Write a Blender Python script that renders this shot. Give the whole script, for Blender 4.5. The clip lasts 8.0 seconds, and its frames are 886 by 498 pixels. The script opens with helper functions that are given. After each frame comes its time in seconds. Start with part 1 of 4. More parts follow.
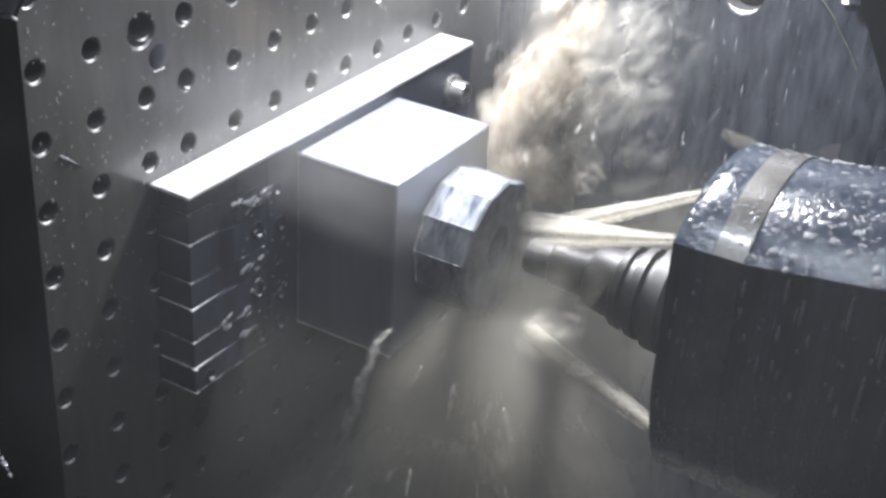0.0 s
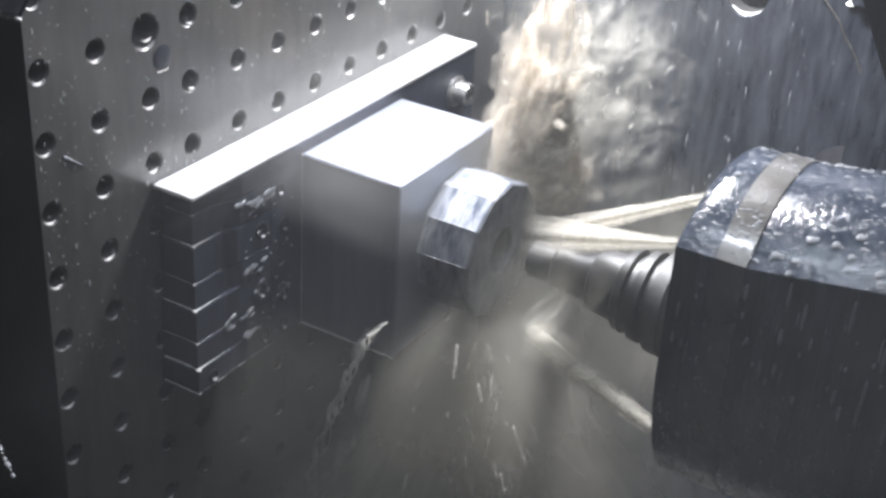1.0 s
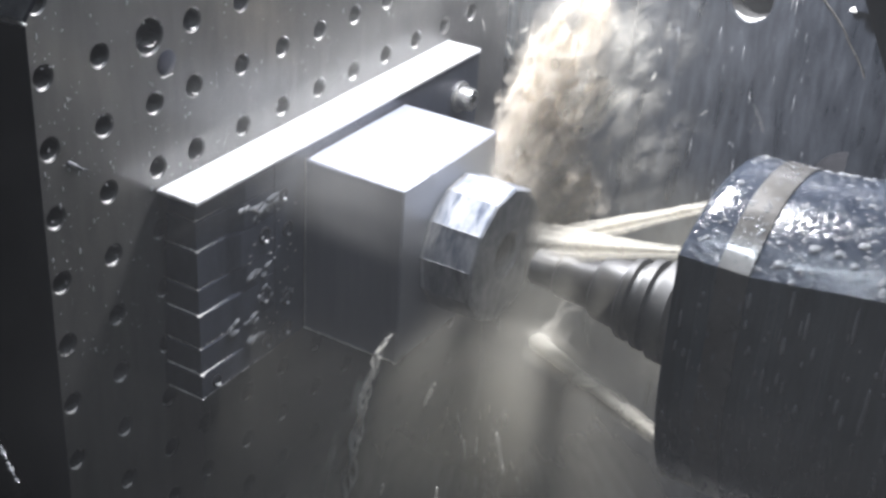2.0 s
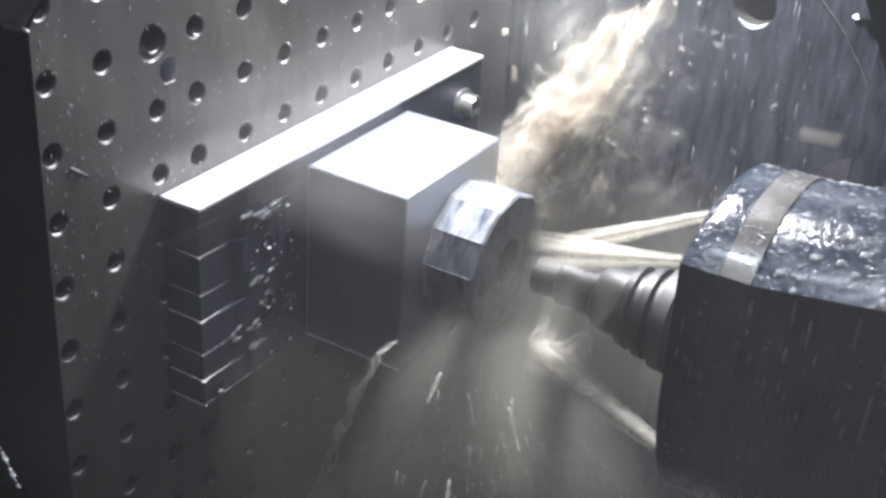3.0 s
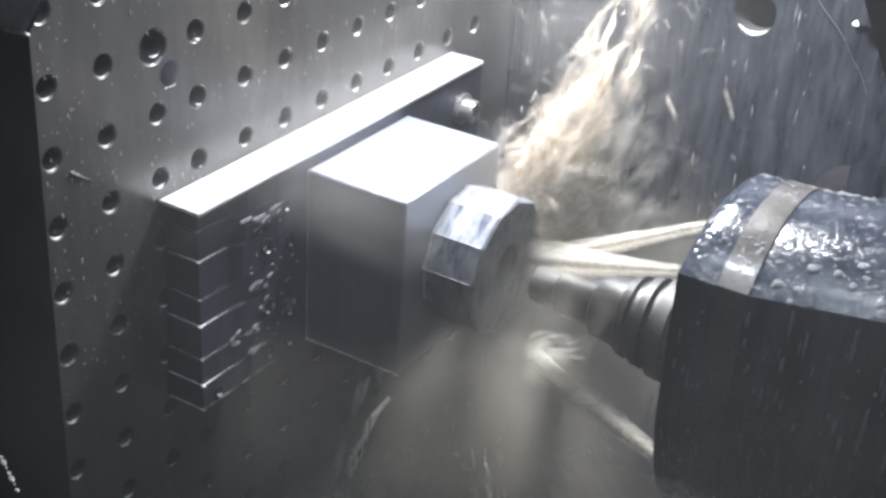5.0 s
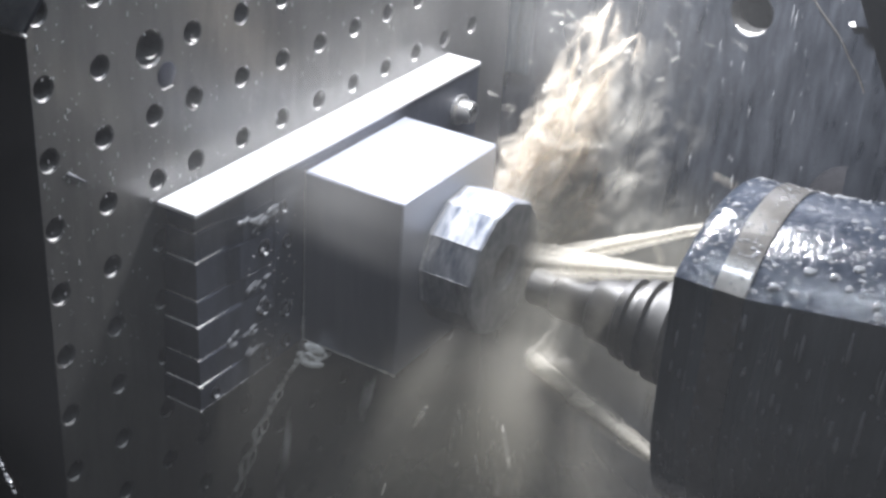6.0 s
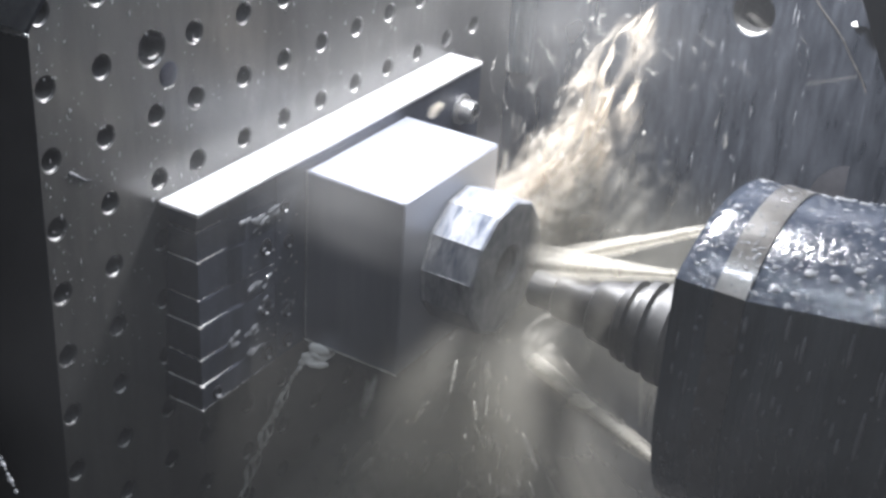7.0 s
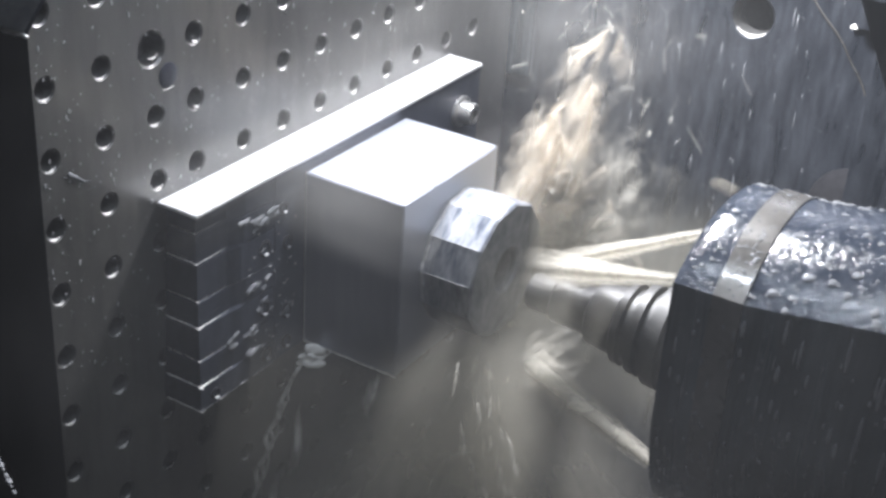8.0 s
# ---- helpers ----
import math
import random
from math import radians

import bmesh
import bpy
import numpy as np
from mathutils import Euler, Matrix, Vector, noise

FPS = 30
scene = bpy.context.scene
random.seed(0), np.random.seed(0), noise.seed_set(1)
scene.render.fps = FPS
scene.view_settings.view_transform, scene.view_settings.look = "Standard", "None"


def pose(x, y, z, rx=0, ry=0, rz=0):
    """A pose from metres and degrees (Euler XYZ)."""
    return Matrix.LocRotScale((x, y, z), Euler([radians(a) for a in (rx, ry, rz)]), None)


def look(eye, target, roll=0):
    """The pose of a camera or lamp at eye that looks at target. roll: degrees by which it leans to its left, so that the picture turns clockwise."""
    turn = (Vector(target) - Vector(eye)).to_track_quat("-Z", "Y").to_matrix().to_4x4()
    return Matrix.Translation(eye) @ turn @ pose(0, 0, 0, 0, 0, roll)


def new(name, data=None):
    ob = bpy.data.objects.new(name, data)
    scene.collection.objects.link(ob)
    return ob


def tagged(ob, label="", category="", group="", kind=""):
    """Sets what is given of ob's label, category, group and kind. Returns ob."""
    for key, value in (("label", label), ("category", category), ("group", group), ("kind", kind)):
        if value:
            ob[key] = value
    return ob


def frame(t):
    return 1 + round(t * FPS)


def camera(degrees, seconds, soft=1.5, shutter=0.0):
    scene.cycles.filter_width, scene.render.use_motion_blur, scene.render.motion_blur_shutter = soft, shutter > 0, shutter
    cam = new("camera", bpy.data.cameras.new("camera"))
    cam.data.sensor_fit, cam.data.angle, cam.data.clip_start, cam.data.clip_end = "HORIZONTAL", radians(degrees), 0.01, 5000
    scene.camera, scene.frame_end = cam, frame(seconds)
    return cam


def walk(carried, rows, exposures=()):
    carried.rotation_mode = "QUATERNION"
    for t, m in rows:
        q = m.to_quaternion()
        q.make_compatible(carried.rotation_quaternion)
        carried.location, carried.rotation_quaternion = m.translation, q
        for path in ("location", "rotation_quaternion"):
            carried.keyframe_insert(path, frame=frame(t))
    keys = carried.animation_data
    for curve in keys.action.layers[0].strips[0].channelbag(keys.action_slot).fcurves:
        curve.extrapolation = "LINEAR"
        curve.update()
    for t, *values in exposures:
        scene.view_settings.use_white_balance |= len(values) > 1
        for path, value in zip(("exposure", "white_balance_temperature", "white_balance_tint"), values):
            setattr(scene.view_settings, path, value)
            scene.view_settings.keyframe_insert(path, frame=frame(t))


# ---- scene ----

# ================= camera =================
EYE = (0.6125, -0.6436, 0.4422)
cam = camera(36.06, 8.0, soft=3.0, shutter=0.6)
walk(cam, [
    (0, pose(*EYE, 60.831, -3.13, 31.495)),
    (0.5, pose(*EYE, 60.795, -3.182, 31.624)),
    (1, pose(*EYE, 60.876, -3.163, 31.677)),
    (1.5, pose(*EYE, 60.984, -3.148, 31.761)),
    (3, pose(*EYE, 61.361, -3.17, 31.967)),
    (3.5, pose(*EYE, 61.497, -3.156, 32.014)),
    (4, pose(*EYE, 61.554, -3.176, 32.099)),
    (4.5, pose(*EYE, 61.559, -3.295, 32.126)),
    (6, pose(*EYE, 61.625, -3.352, 31.917)),
    (6.5, pose(*EYE, 61.638, -3.35, 31.952)),
    (7, pose(*EYE, 61.61, -3.345, 31.995)),
    (7.5, pose(*EYE, 61.609, -3.391, 31.993)),
    (8, pose(*EYE, 61.676, -3.474, 32.019)),
])

# ================= light =================
scene.view_settings.exposure = 0.05
scene.cycles.transparent_max_bounces = 40
world = bpy.data.worlds.new("world")
scene.world = world
world.use_nodes = True
world.node_tree.nodes["Background"].inputs[0].default_value = (0.6, 0.75, 1.0, 1)
world.node_tree.nodes["Background"].inputs[1].default_value = 0.05
LAMP_AT = (0.05, 0.37, 0.51)
LAMP_SIZE = (0.20, 0.12)
STRIP_AT = (0.31, -0.02, 0.56)
STRIP_SIZE = (0.24, 0.04)
for at, size, watts, tint in ((LAMP_AT, LAMP_SIZE, 29.5, (0.94, 0.948, 1.0)), (STRIP_AT, STRIP_SIZE, 1.5, (0.76, 0.86, 1.0))):
    lamp_data = bpy.data.lights.new("work_light", "AREA")
    lamp_data.shape, lamp_data.size, lamp_data.size_y = "RECTANGLE", *size
    lamp_data.energy, lamp_data.color = watts, tint
    lamp = new("work_light", lamp_data)
    lamp.matrix_basis = look((at[0], at[1], at[2] - 0.012), (at[0], at[1], 0))


# ================= materials =================
def nodes_of(m):
    m.use_nodes = True
    nt = m.node_tree
    nt.nodes.clear()
    return nt, nt.nodes, nt.links


def noise_node(nt, scale, detail=4, stretch=(1, 1, 1), rough=0.55):
    co = nt.nodes.new("ShaderNodeTexCoord")
    mp = nt.nodes.new("ShaderNodeMapping")
    mp.inputs["Scale"].default_value = stretch
    nt.links.new(co.outputs["Object"], mp.inputs[0])
    n = nt.nodes.new("ShaderNodeTexNoise")
    n.inputs["Scale"].default_value, n.inputs["Detail"].default_value, n.inputs["Roughness"].default_value = scale, detail, rough
    nt.links.new(mp.outputs[0], n.inputs[0])
    return n.outputs[0]


def ramp(nt, src, lo, hi, a, b):
    r = nt.nodes.new("ShaderNodeMapRange")
    r.inputs[1].default_value, r.inputs[2].default_value, r.inputs[3].default_value, r.inputs[4].default_value = lo, hi, a, b
    nt.links.new(src, r.inputs[0])
    return r.outputs[0]


def mat(name, c1, c2, rough=0.4, metal=0.0, coarse=9, fine=120, stretch=(1, 1, 1), bump=0.15, coat=0.0, spread=0.12):
    """A wet or dry worked surface: two colours mixed at two scales, uneven gloss, fine relief."""
    m = bpy.data.materials.new(name)
    nt, ns, ln = nodes_of(m)
    out, b = ns.new("ShaderNodeOutputMaterial"), ns.new("ShaderNodeBsdfPrincipled")
    big, small = noise_node(nt, coarse, 5, stretch), noise_node(nt, fine, 3, stretch)
    add = ns.new("ShaderNodeMath")
    add.operation = "MULTIPLY_ADD"
    add.inputs[1].default_value = 0.45
    ln.new(small, add.inputs[0]), ln.new(big, add.inputs[2])
    mix = ns.new("ShaderNodeMix")
    mix.data_type = "RGBA"
    mix.inputs[6].default_value, mix.inputs[7].default_value = (*c1, 1), (*c2, 1)
    ln.new(ramp(nt, add.outputs[0], 0.5, 0.95, 0, 1), mix.inputs[0])
    ln.new(mix.outputs[2], b.inputs["Base Color"])
    ln.new(ramp(nt, big, 0.3, 0.7, max(rough - spread, 0.03), rough + spread), b.inputs["Roughness"])
    b.inputs["Metallic"].default_value = metal
    b.inputs["Coat Weight"].default_value, b.inputs["Coat Roughness"].default_value = coat, 0.08
    bp = ns.new("ShaderNodeBump")
    bp.inputs["Strength"].default_value, bp.inputs["Distance"].default_value = bump, 0.002
    ln.new(add.outputs[0], bp.inputs["Height"]), ln.new(bp.outputs[0], b.inputs["Normal"])
    ln.new(b.outputs[0], out.inputs[0])
    return m


def coolant(name, colour, lo, hi, top, scale=40, stretch=(1, 1, 0.25), gloss=0.12, dens=True, relief=0.0):
    """Milky coolant, more or less see-through where it breaks up."""
    m = bpy.data.materials.new(name)
    nt, ns, ln = nodes_of(m)
    out = ns.new("ShaderNodeOutputMaterial")
    dif, tra, glo = ns.new("ShaderNodeBsdfDiffuse"), ns.new("ShaderNodeBsdfTranslucent"), ns.new("ShaderNodeBsdfGlossy")
    clear = ns.new("ShaderNodeBsdfTransparent")
    bp = ns.new("ShaderNodeBump")
    bp.inputs["Strength"].default_value, bp.inputs["Distance"].default_value = relief, 0.03
    ln.new(noise_node(nt, scale * 2.5, 3, (1, 1, 0.6)), bp.inputs["Height"])
    for sh in (dif, tra) if relief else ():
        ln.new(bp.outputs[0], sh.inputs["Normal"])
    dif.inputs[0].default_value = tra.inputs[0].default_value = (*colour, 1)
    glo.inputs["Roughness"].default_value = 0.25
    a, b, c = ns.new("ShaderNodeMixShader"), ns.new("ShaderNodeMixShader"), ns.new("ShaderNodeMixShader")
    a.inputs[0].default_value, b.inputs[0].default_value = 0.5, gloss
    ln.new(dif.outputs[0], a.inputs[1]), ln.new(tra.outputs[0], a.inputs[2])
    ln.new(a.outputs[0], b.inputs[1]), ln.new(glo.outputs[0], b.inputs[2])
    n = ramp(nt, noise_node(nt, scale, 5, stretch, 0.6), lo, hi, 0.0, top)
    if dens:
        at = ns.new("ShaderNodeAttribute")
        at.attribute_name = "dens"
        mu = ns.new("ShaderNodeMath")
        mu.operation = "MULTIPLY"
        ln.new(n, mu.inputs[0]), ln.new(at.outputs["Fac"], mu.inputs[1])
        n = mu.outputs[0]
    ln.new(n, c.inputs[0])
    ln.new(clear.outputs[0], c.inputs[1]), ln.new(b.outputs[0], c.inputs[2]), ln.new(c.outputs[0], out.inputs[0])
    return m


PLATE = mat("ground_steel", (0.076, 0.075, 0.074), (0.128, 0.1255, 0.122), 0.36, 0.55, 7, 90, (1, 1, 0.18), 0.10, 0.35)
# darkened copy of the plate steel, shade painted in for flank and hole disc
PLATE_SHADE = mat("shaded_plate_steel", (0.011, 0.013, 0.022), (0.022, 0.025, 0.036), 0.5, 0.3, 6, 80, (1, 1, 0.3), 0.1)
HOLE = mat("hole_wall", (0.10, 0.10, 0.10), (0.18, 0.18, 0.175), 0.35, 0.4)
# for the unseen south side, dark so that little light bounces back
UNSEEN_DARK = mat("unseen_dark_side", (0.02, 0.022, 0.026), (0.035, 0.037, 0.042), 0.15, 0.0, 6, 80, (1, 1, 0.2), 0.1, 0.5)
ALU = mat("milled_aluminium", (0.30, 0.318, 0.37), (0.38, 0.398, 0.445), 0.48, 0.95, 8, 160, (1, 0.15, 0.15), 0.05, 0.1)
# bar top only: paler than the body, the overhead light is in the colour
LIT_TOP = mat("lit_wet_bar_top", (0.46, 0.465, 0.48), (0.58, 0.585, 0.595), 0.45, 0.5, 8, 160, (1, 0.15, 0.15), 0.05, 0.3)
BOSS = mat("fresh_milled_aluminium", (0.09, 0.105, 0.14), (0.31, 0.32, 0.34), 0.42, 0.45, 60, 220, (2.2, 0.6, 0.6), 0.15, 0.3)
# navy tone includes the shade on the bar's upright sides
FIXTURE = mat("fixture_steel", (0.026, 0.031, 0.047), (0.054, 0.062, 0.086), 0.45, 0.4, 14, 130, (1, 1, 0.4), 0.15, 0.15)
BOLT = mat("bolt_steel", (0.25, 0.25, 0.25), (0.45, 0.45, 0.44), 0.25, 0.8)
SPINDLE = mat("spindle_paint", (0.011, 0.0165, 0.0195), (0.050, 0.062, 0.071), 0.22, 0.0, 55, 110, (1, 1, 0.07), 0.5, 0.1)
ROOF = mat("wet_spindle_roof", (0.012, 0.016, 0.025), (0.032, 0.039, 0.053), 0.14, 0.0, 60, 260, (1, 1, 1), 0.65, 0.1, 0.06)
ROOF.node_tree.nodes["Principled BSDF"].inputs["Specular IOR Level"].default_value = 0.35
BAND = mat("band_steel", (0.055, 0.052, 0.048), (0.105, 0.099, 0.09), 0.3, 0.2, 20, 150, (1, 1, 1), 0.1, 0.5)
TOOL = mat("tool_steel", (0.03, 0.03, 0.032), (0.07, 0.069, 0.067), 0.5, 0.3)
WALL = mat("wet_sheet_steel", (0.008, 0.011, 0.017), (0.055, 0.061, 0.074), 0.34, 0.3, 60, 150, (1, 1, 0.18), 0.7, 0.3)
FLOOR = mat("sump_floor", (0.03, 0.03, 0.028), (0.06, 0.058, 0.05), 0.35, 0.2, 6, 70)
# near-black that paints the shade inside holes and recesses
DARK = mat("recess_shade", (0.012, 0.012, 0.014), (0.025, 0.025, 0.028), 0.8)
DARK.node_tree.nodes["Principled BSDF"].inputs["Specular IOR Level"].default_value = 0.1
WATER = mat("water_bead", (0.26, 0.27, 0.28), (0.42, 0.42, 0.43), 0.10, 0.0, 30, 100, (1, 1, 1), 0.0, 0.6, 0.04)
DROP = bpy.data.materials.new("clear_drop")
_nt, _ns, _ln = nodes_of(DROP)
_e, _o = _ns.new("ShaderNodeBsdfPrincipled"), _ns.new("ShaderNodeOutputMaterial")
_e.inputs["Base Color"].default_value, _e.inputs["Roughness"].default_value = (0.80, 0.82, 0.85, 1), 0.06
_e.inputs["Transmission Weight"].default_value, _e.inputs["IOR"].default_value = 0.8, 1.33
_ln.new(_e.outputs[0], _o.inputs[0])
FILM = mat("water_film", (0.07, 0.075, 0.085), (0.20, 0.205, 0.215), 0.14, 0.0, 30, 100, (1, 1, 1), 0.0, 0.4, 0.04)
# real foam, and the white of painted edge highlights on bar and block
FOAM_GLINT = mat("white_foam_and_glint", (0.72, 0.71, 0.68), (0.86, 0.85, 0.82), 0.25)
JET = coolant("jet_coolant", (0.70, 0.675, 0.61), 0.0, 0.45, 0.66, 22, (0.1, 1, 1), 0.05)
ROPE_EDGE = coolant("plume_spray", (0.64, 0.59, 0.51), 0.36, 0.72, 0.2, 38, (1, 1, 0.35), 0.0)
GOUT = coolant("gout_coolant", (0.66, 0.59, 0.49), 0.16, 0.55, 0.9, 20, (1, 1, 0.6), 0.04, True, 0.12)
GOUT_SKIN = coolant("gout_film", (0.66, 0.60, 0.51), 0.38, 0.68, 0.5, 24, (1, 1, 0.6), 0.03, True, 0.08)
SPLASH = coolant("splash_coolant", (0.78, 0.75, 0.68), 0.36, 0.70, 0.36, 50, (1, 1, 0.5), 0.03)
LACE = coolant("lace_coolant", (0.60, 0.58, 0.52), 0.42, 0.66, 0.7, 48, (1, 1, 0.4), 0.0)
FALL = coolant("falling_coolant", (0.63, 0.605, 0.53), -0.35, 0.95, 0.76, 60, (1, 1, 0.05), 0.0)
FOG = coolant("fine_mist", (0.80, 0.82, 0.86), 0.1, 0.9, 0.062, 5, (1, 1, 1), 0.0)
STREAM = coolant("stream_coolant", (0.88, 0.87, 0.83), 0.2, 0.5, 0.9, 140, (1, 1, 0.4), 0.08)
HAZE = coolant("jet_haze", (0.64, 0.61, 0.54), 0.2, 0.7, 0.5, 70, (0.15, 1, 1), 0.0)
OLIVE_MIST = coolant("olive_mist", (0.60, 0.575, 0.49), -0.5, 0.8, 0.5, 14, (1, 1, 0.3), 0.0)
# pale films: real mist, and glare painted round the bright tops
MIST_AND_GLARE = coolant("mist_and_glare", (0.74, 0.735, 0.71), -0.5, 0.8, 0.5, 14, (1, 1, 0.5), 0.0)
DRIZZLE = coolant("drizzle", (0.80, 0.785, 0.72), 0.2, 0.65, 0.42, 130, (1, 1, 0.5), 0.03, False)
CLOT = coolant("clot_coolant", (0.64, 0.595, 0.51), 0.15, 0.55, 0.85, 90, (1, 1, 1), 0.08, False)
GLOW = bpy.data.materials.new("lamp_diffuser")
_nt, _ns, _ln = nodes_of(GLOW)
_e, _o = _ns.new("ShaderNodeEmission"), _ns.new("ShaderNodeOutputMaterial")
_e.inputs[0].default_value, _e.inputs[1].default_value = (0.93, 0.97, 1, 1), 6.0
_ln.new(_e.outputs[0], _o.inputs[0])


# ================= mesh helpers =================
def finish(name, bm, material, smooth=False, angle=40):
    me = bpy.data.meshes.new(name)
    bmesh.ops.recalc_face_normals(bm, faces=bm.faces)
    bm.to_mesh(me)
    bm.free()
    me.materials.append(material)
    if smooth:
        me.shade_smooth()
        me.set_sharp_from_angle(angle=radians(angle))
    return me


def part(name, bm, material, parent=None, label="", smooth=False):
    ob = new(name, finish(name, bm, material, smooth))
    ob.parent = parent
    if label:
        ob["label"] = label
    return ob


def thing(name, at, label, category, group="", kind=""):
    ob = new(name)
    ob.location = at
    return tagged(ob, label, category, group, kind)


def box(lo, hi, bevel=0.0, seg=2):
    bm = bmesh.new()
    bmesh.ops.create_cube(bm, size=1)
    for v in bm.verts:
        v.co = Vector([(a + b) / 2 + (b - a) * c for a, b, c in zip(lo, hi, v.co)])
    if bevel:
        bmesh.ops.bevel(bm, geom=bm.edges[:], offset=bevel, segments=seg, affect="EDGES")
    return bm


def lathe(profile, n=40):
    """Turns (x, r) stations about the x axis; a closed solid."""
    bm = bmesh.new()
    rings = []
    for x, r in profile:
        rings.append([bm.verts.new((x, -r * math.sin(2 * math.pi * i / n), r * math.cos(2 * math.pi * i / n))) for i in range(n)])
    for a, b in zip(rings, rings[1:]):
        for i in range(n):
            bm.faces.new((a[i], a[(i + 1) % n], b[(i + 1) % n], b[i]))
    bm.faces.new(rings[0]), bm.faces.new(rings[-1])
    return bm


def holed_sheet(us, vs, holes, to3d, depth, n=20, chamfer=0.0012):
    """A sheet of rectangular cells between the lines us and vs; cells (i, j) named in holes (u, v, r) get a bored hole."""
    bm = bmesh.new()
    for i in range(len(us) - 1):
        for j in range(len(vs) - 1):
            u0, u1, v0, v1 = us[i], us[i + 1], vs[j], vs[j + 1]
            if (i, j) not in holes:
                bm.faces.new([bm.verts.new(to3d(*p, 0)) for p in ((u0, v0), (u1, v0), (u1, v1), (u0, v1))])
                continue
            cu, cv, r = holes[i, j]
            outer, rim, lip, deep = [], [], [], []
            for k in range(n):
                a = 2 * math.pi * (k + 0.5) / n
                c, s = math.cos(a), math.sin(a)
                tu = ((u1 if c > 0 else u0) - cu) / c if abs(c) > 1e-6 else 1e9
                tv = ((v1 if s > 0 else v0) - cv) / s if abs(s) > 1e-6 else 1e9
                t = min(tu, tv)
                outer.append(bm.verts.new(to3d(cu + t * c, cv + t * s, 0)))
                rim.append(bm.verts.new(to3d(cu + (r + chamfer) * c, cv + (r + chamfer) * s, 0)))
                lip.append(bm.verts.new(to3d(cu + r * c, cv + r * s, chamfer)))
                deep.append(bm.verts.new(to3d(cu + r * c, cv + r * s, depth)))
            for k in range(n):
                m = (k + 1) % n
                for a, b in ((outer, rim), (rim, lip), (lip, deep)):
                    f = bm.faces.new((a[k], a[m], b[m], b[k]))
                    f.material_index = 1 if a is lip else 0
            f = bm.faces.new(deep)
            f.material_index = 1
            for u, v in ((u0, v0), (u1, v0), (u1, v1), (u0, v1)):
                near = sorted(range(n), key=lambda k: (outer[k].co - Vector(to3d(u, v, 0))).length)[:2]
                bm.faces.new((bm.verts.new(to3d(u, v, 0)), outer[near[0]], outer[near[1]]))
    bmesh.ops.remove_doubles(bm, verts=bm.verts[:], dist=2e-5)
    return bm


def beads(name, spots, material, parent=None, sub=2):
    """Many small flattened beads in one mesh; spots: centre, normal, radius, long factor, long axis."""
    ico = bmesh.new()
    bmesh.ops.create_icosphere(ico, subdivisions=sub, radius=1)
    base = [v.co.copy() for v in ico.verts]
    tris = [[v.index for v in f.verts] for f in ico.faces]
    ico.free()
    vs, fs = [], []
    for c, nrm, r, stretch, axis in spots:
        nz = Vector(nrm).normalized()
        ax = Vector(axis)
        ax = (ax - nz * ax.dot(nz)).normalized()
        ay = nz.cross(ax)
        o = len(vs)
        vs += [Vector(c) + ax * (p.x * r * stretch * (1 + 0.25 * p.x)) + ay * (p.y * r) + nz * (p.z * r * 0.42) for p in base]
        fs += [[i + o for i in t] for t in tris]
    me = bpy.data.meshes.new(name)
    me.from_pydata(vs, [], fs)
    me.materials.append(material)
    me.shade_smooth()
    ob = new(name, me)
    ob.parent = parent
    return ob


rnd = random.Random(5)

# ================= enclosure =================
X0, X1, Y0, Y1, Z0, Z1 = -0.75, 1.15, -1.05, 0.75, -0.80, 0.72
T = 0.03


def enclosure():
    # the south side is out of view, added dark to hold down bounce
    for name, lo, hi, m, label in (
            ("floor", (X0, Y0, Z0 - T), (X1, Y1, Z0), FLOOR, "wet grey steel sump floor of the machine"),
            ("ceiling", (X0, Y0, Z1), (X1, Y1 + T, Z1 + T), WALL, "grey sheet steel roof of the machining chamber"),
            ("wall_west", (X0 - T, Y0, Z0), (X0, Y1 + T, Z1), WALL, "wet grey sheet steel chamber wall"),
            ("wall_east", (X1, Y0, Z0), (X1 + T, Y1 + T, Z1), WALL, "wet grey sheet steel chamber wall"),
            ("wall_south", (X0, Y0 - T, Z0), (X1, Y0, Z1), UNSEEN_DARK, "unseen side behind the camera, added dark to cut bounced light")):
        tagged(part(name, box(lo, hi), m), label, "wall" if "wall" in name else name, kind="structure")
    us, vs = [X0, 0.13, 0.212, X1], [Z0, -0.058, 0.03, Z1]
    bm = holed_sheet(us, vs, {(1, 1): (0.170, -0.014, 0.0235)}, lambda u, v, d: (u, Y1 + d, v), T, 32, 0.002)
    back = part("wall_north", bm, WALL)
    back.data.materials.append(HOLE)
    tagged(back, "blue-grey wet sheet steel wall with a round opening", "wall", kind="structure")
    part("backing", box((X0, Y1 + T, Z0), (X1, Y1 + T + 0.01, Z1)), DARK, back)


enclosure()


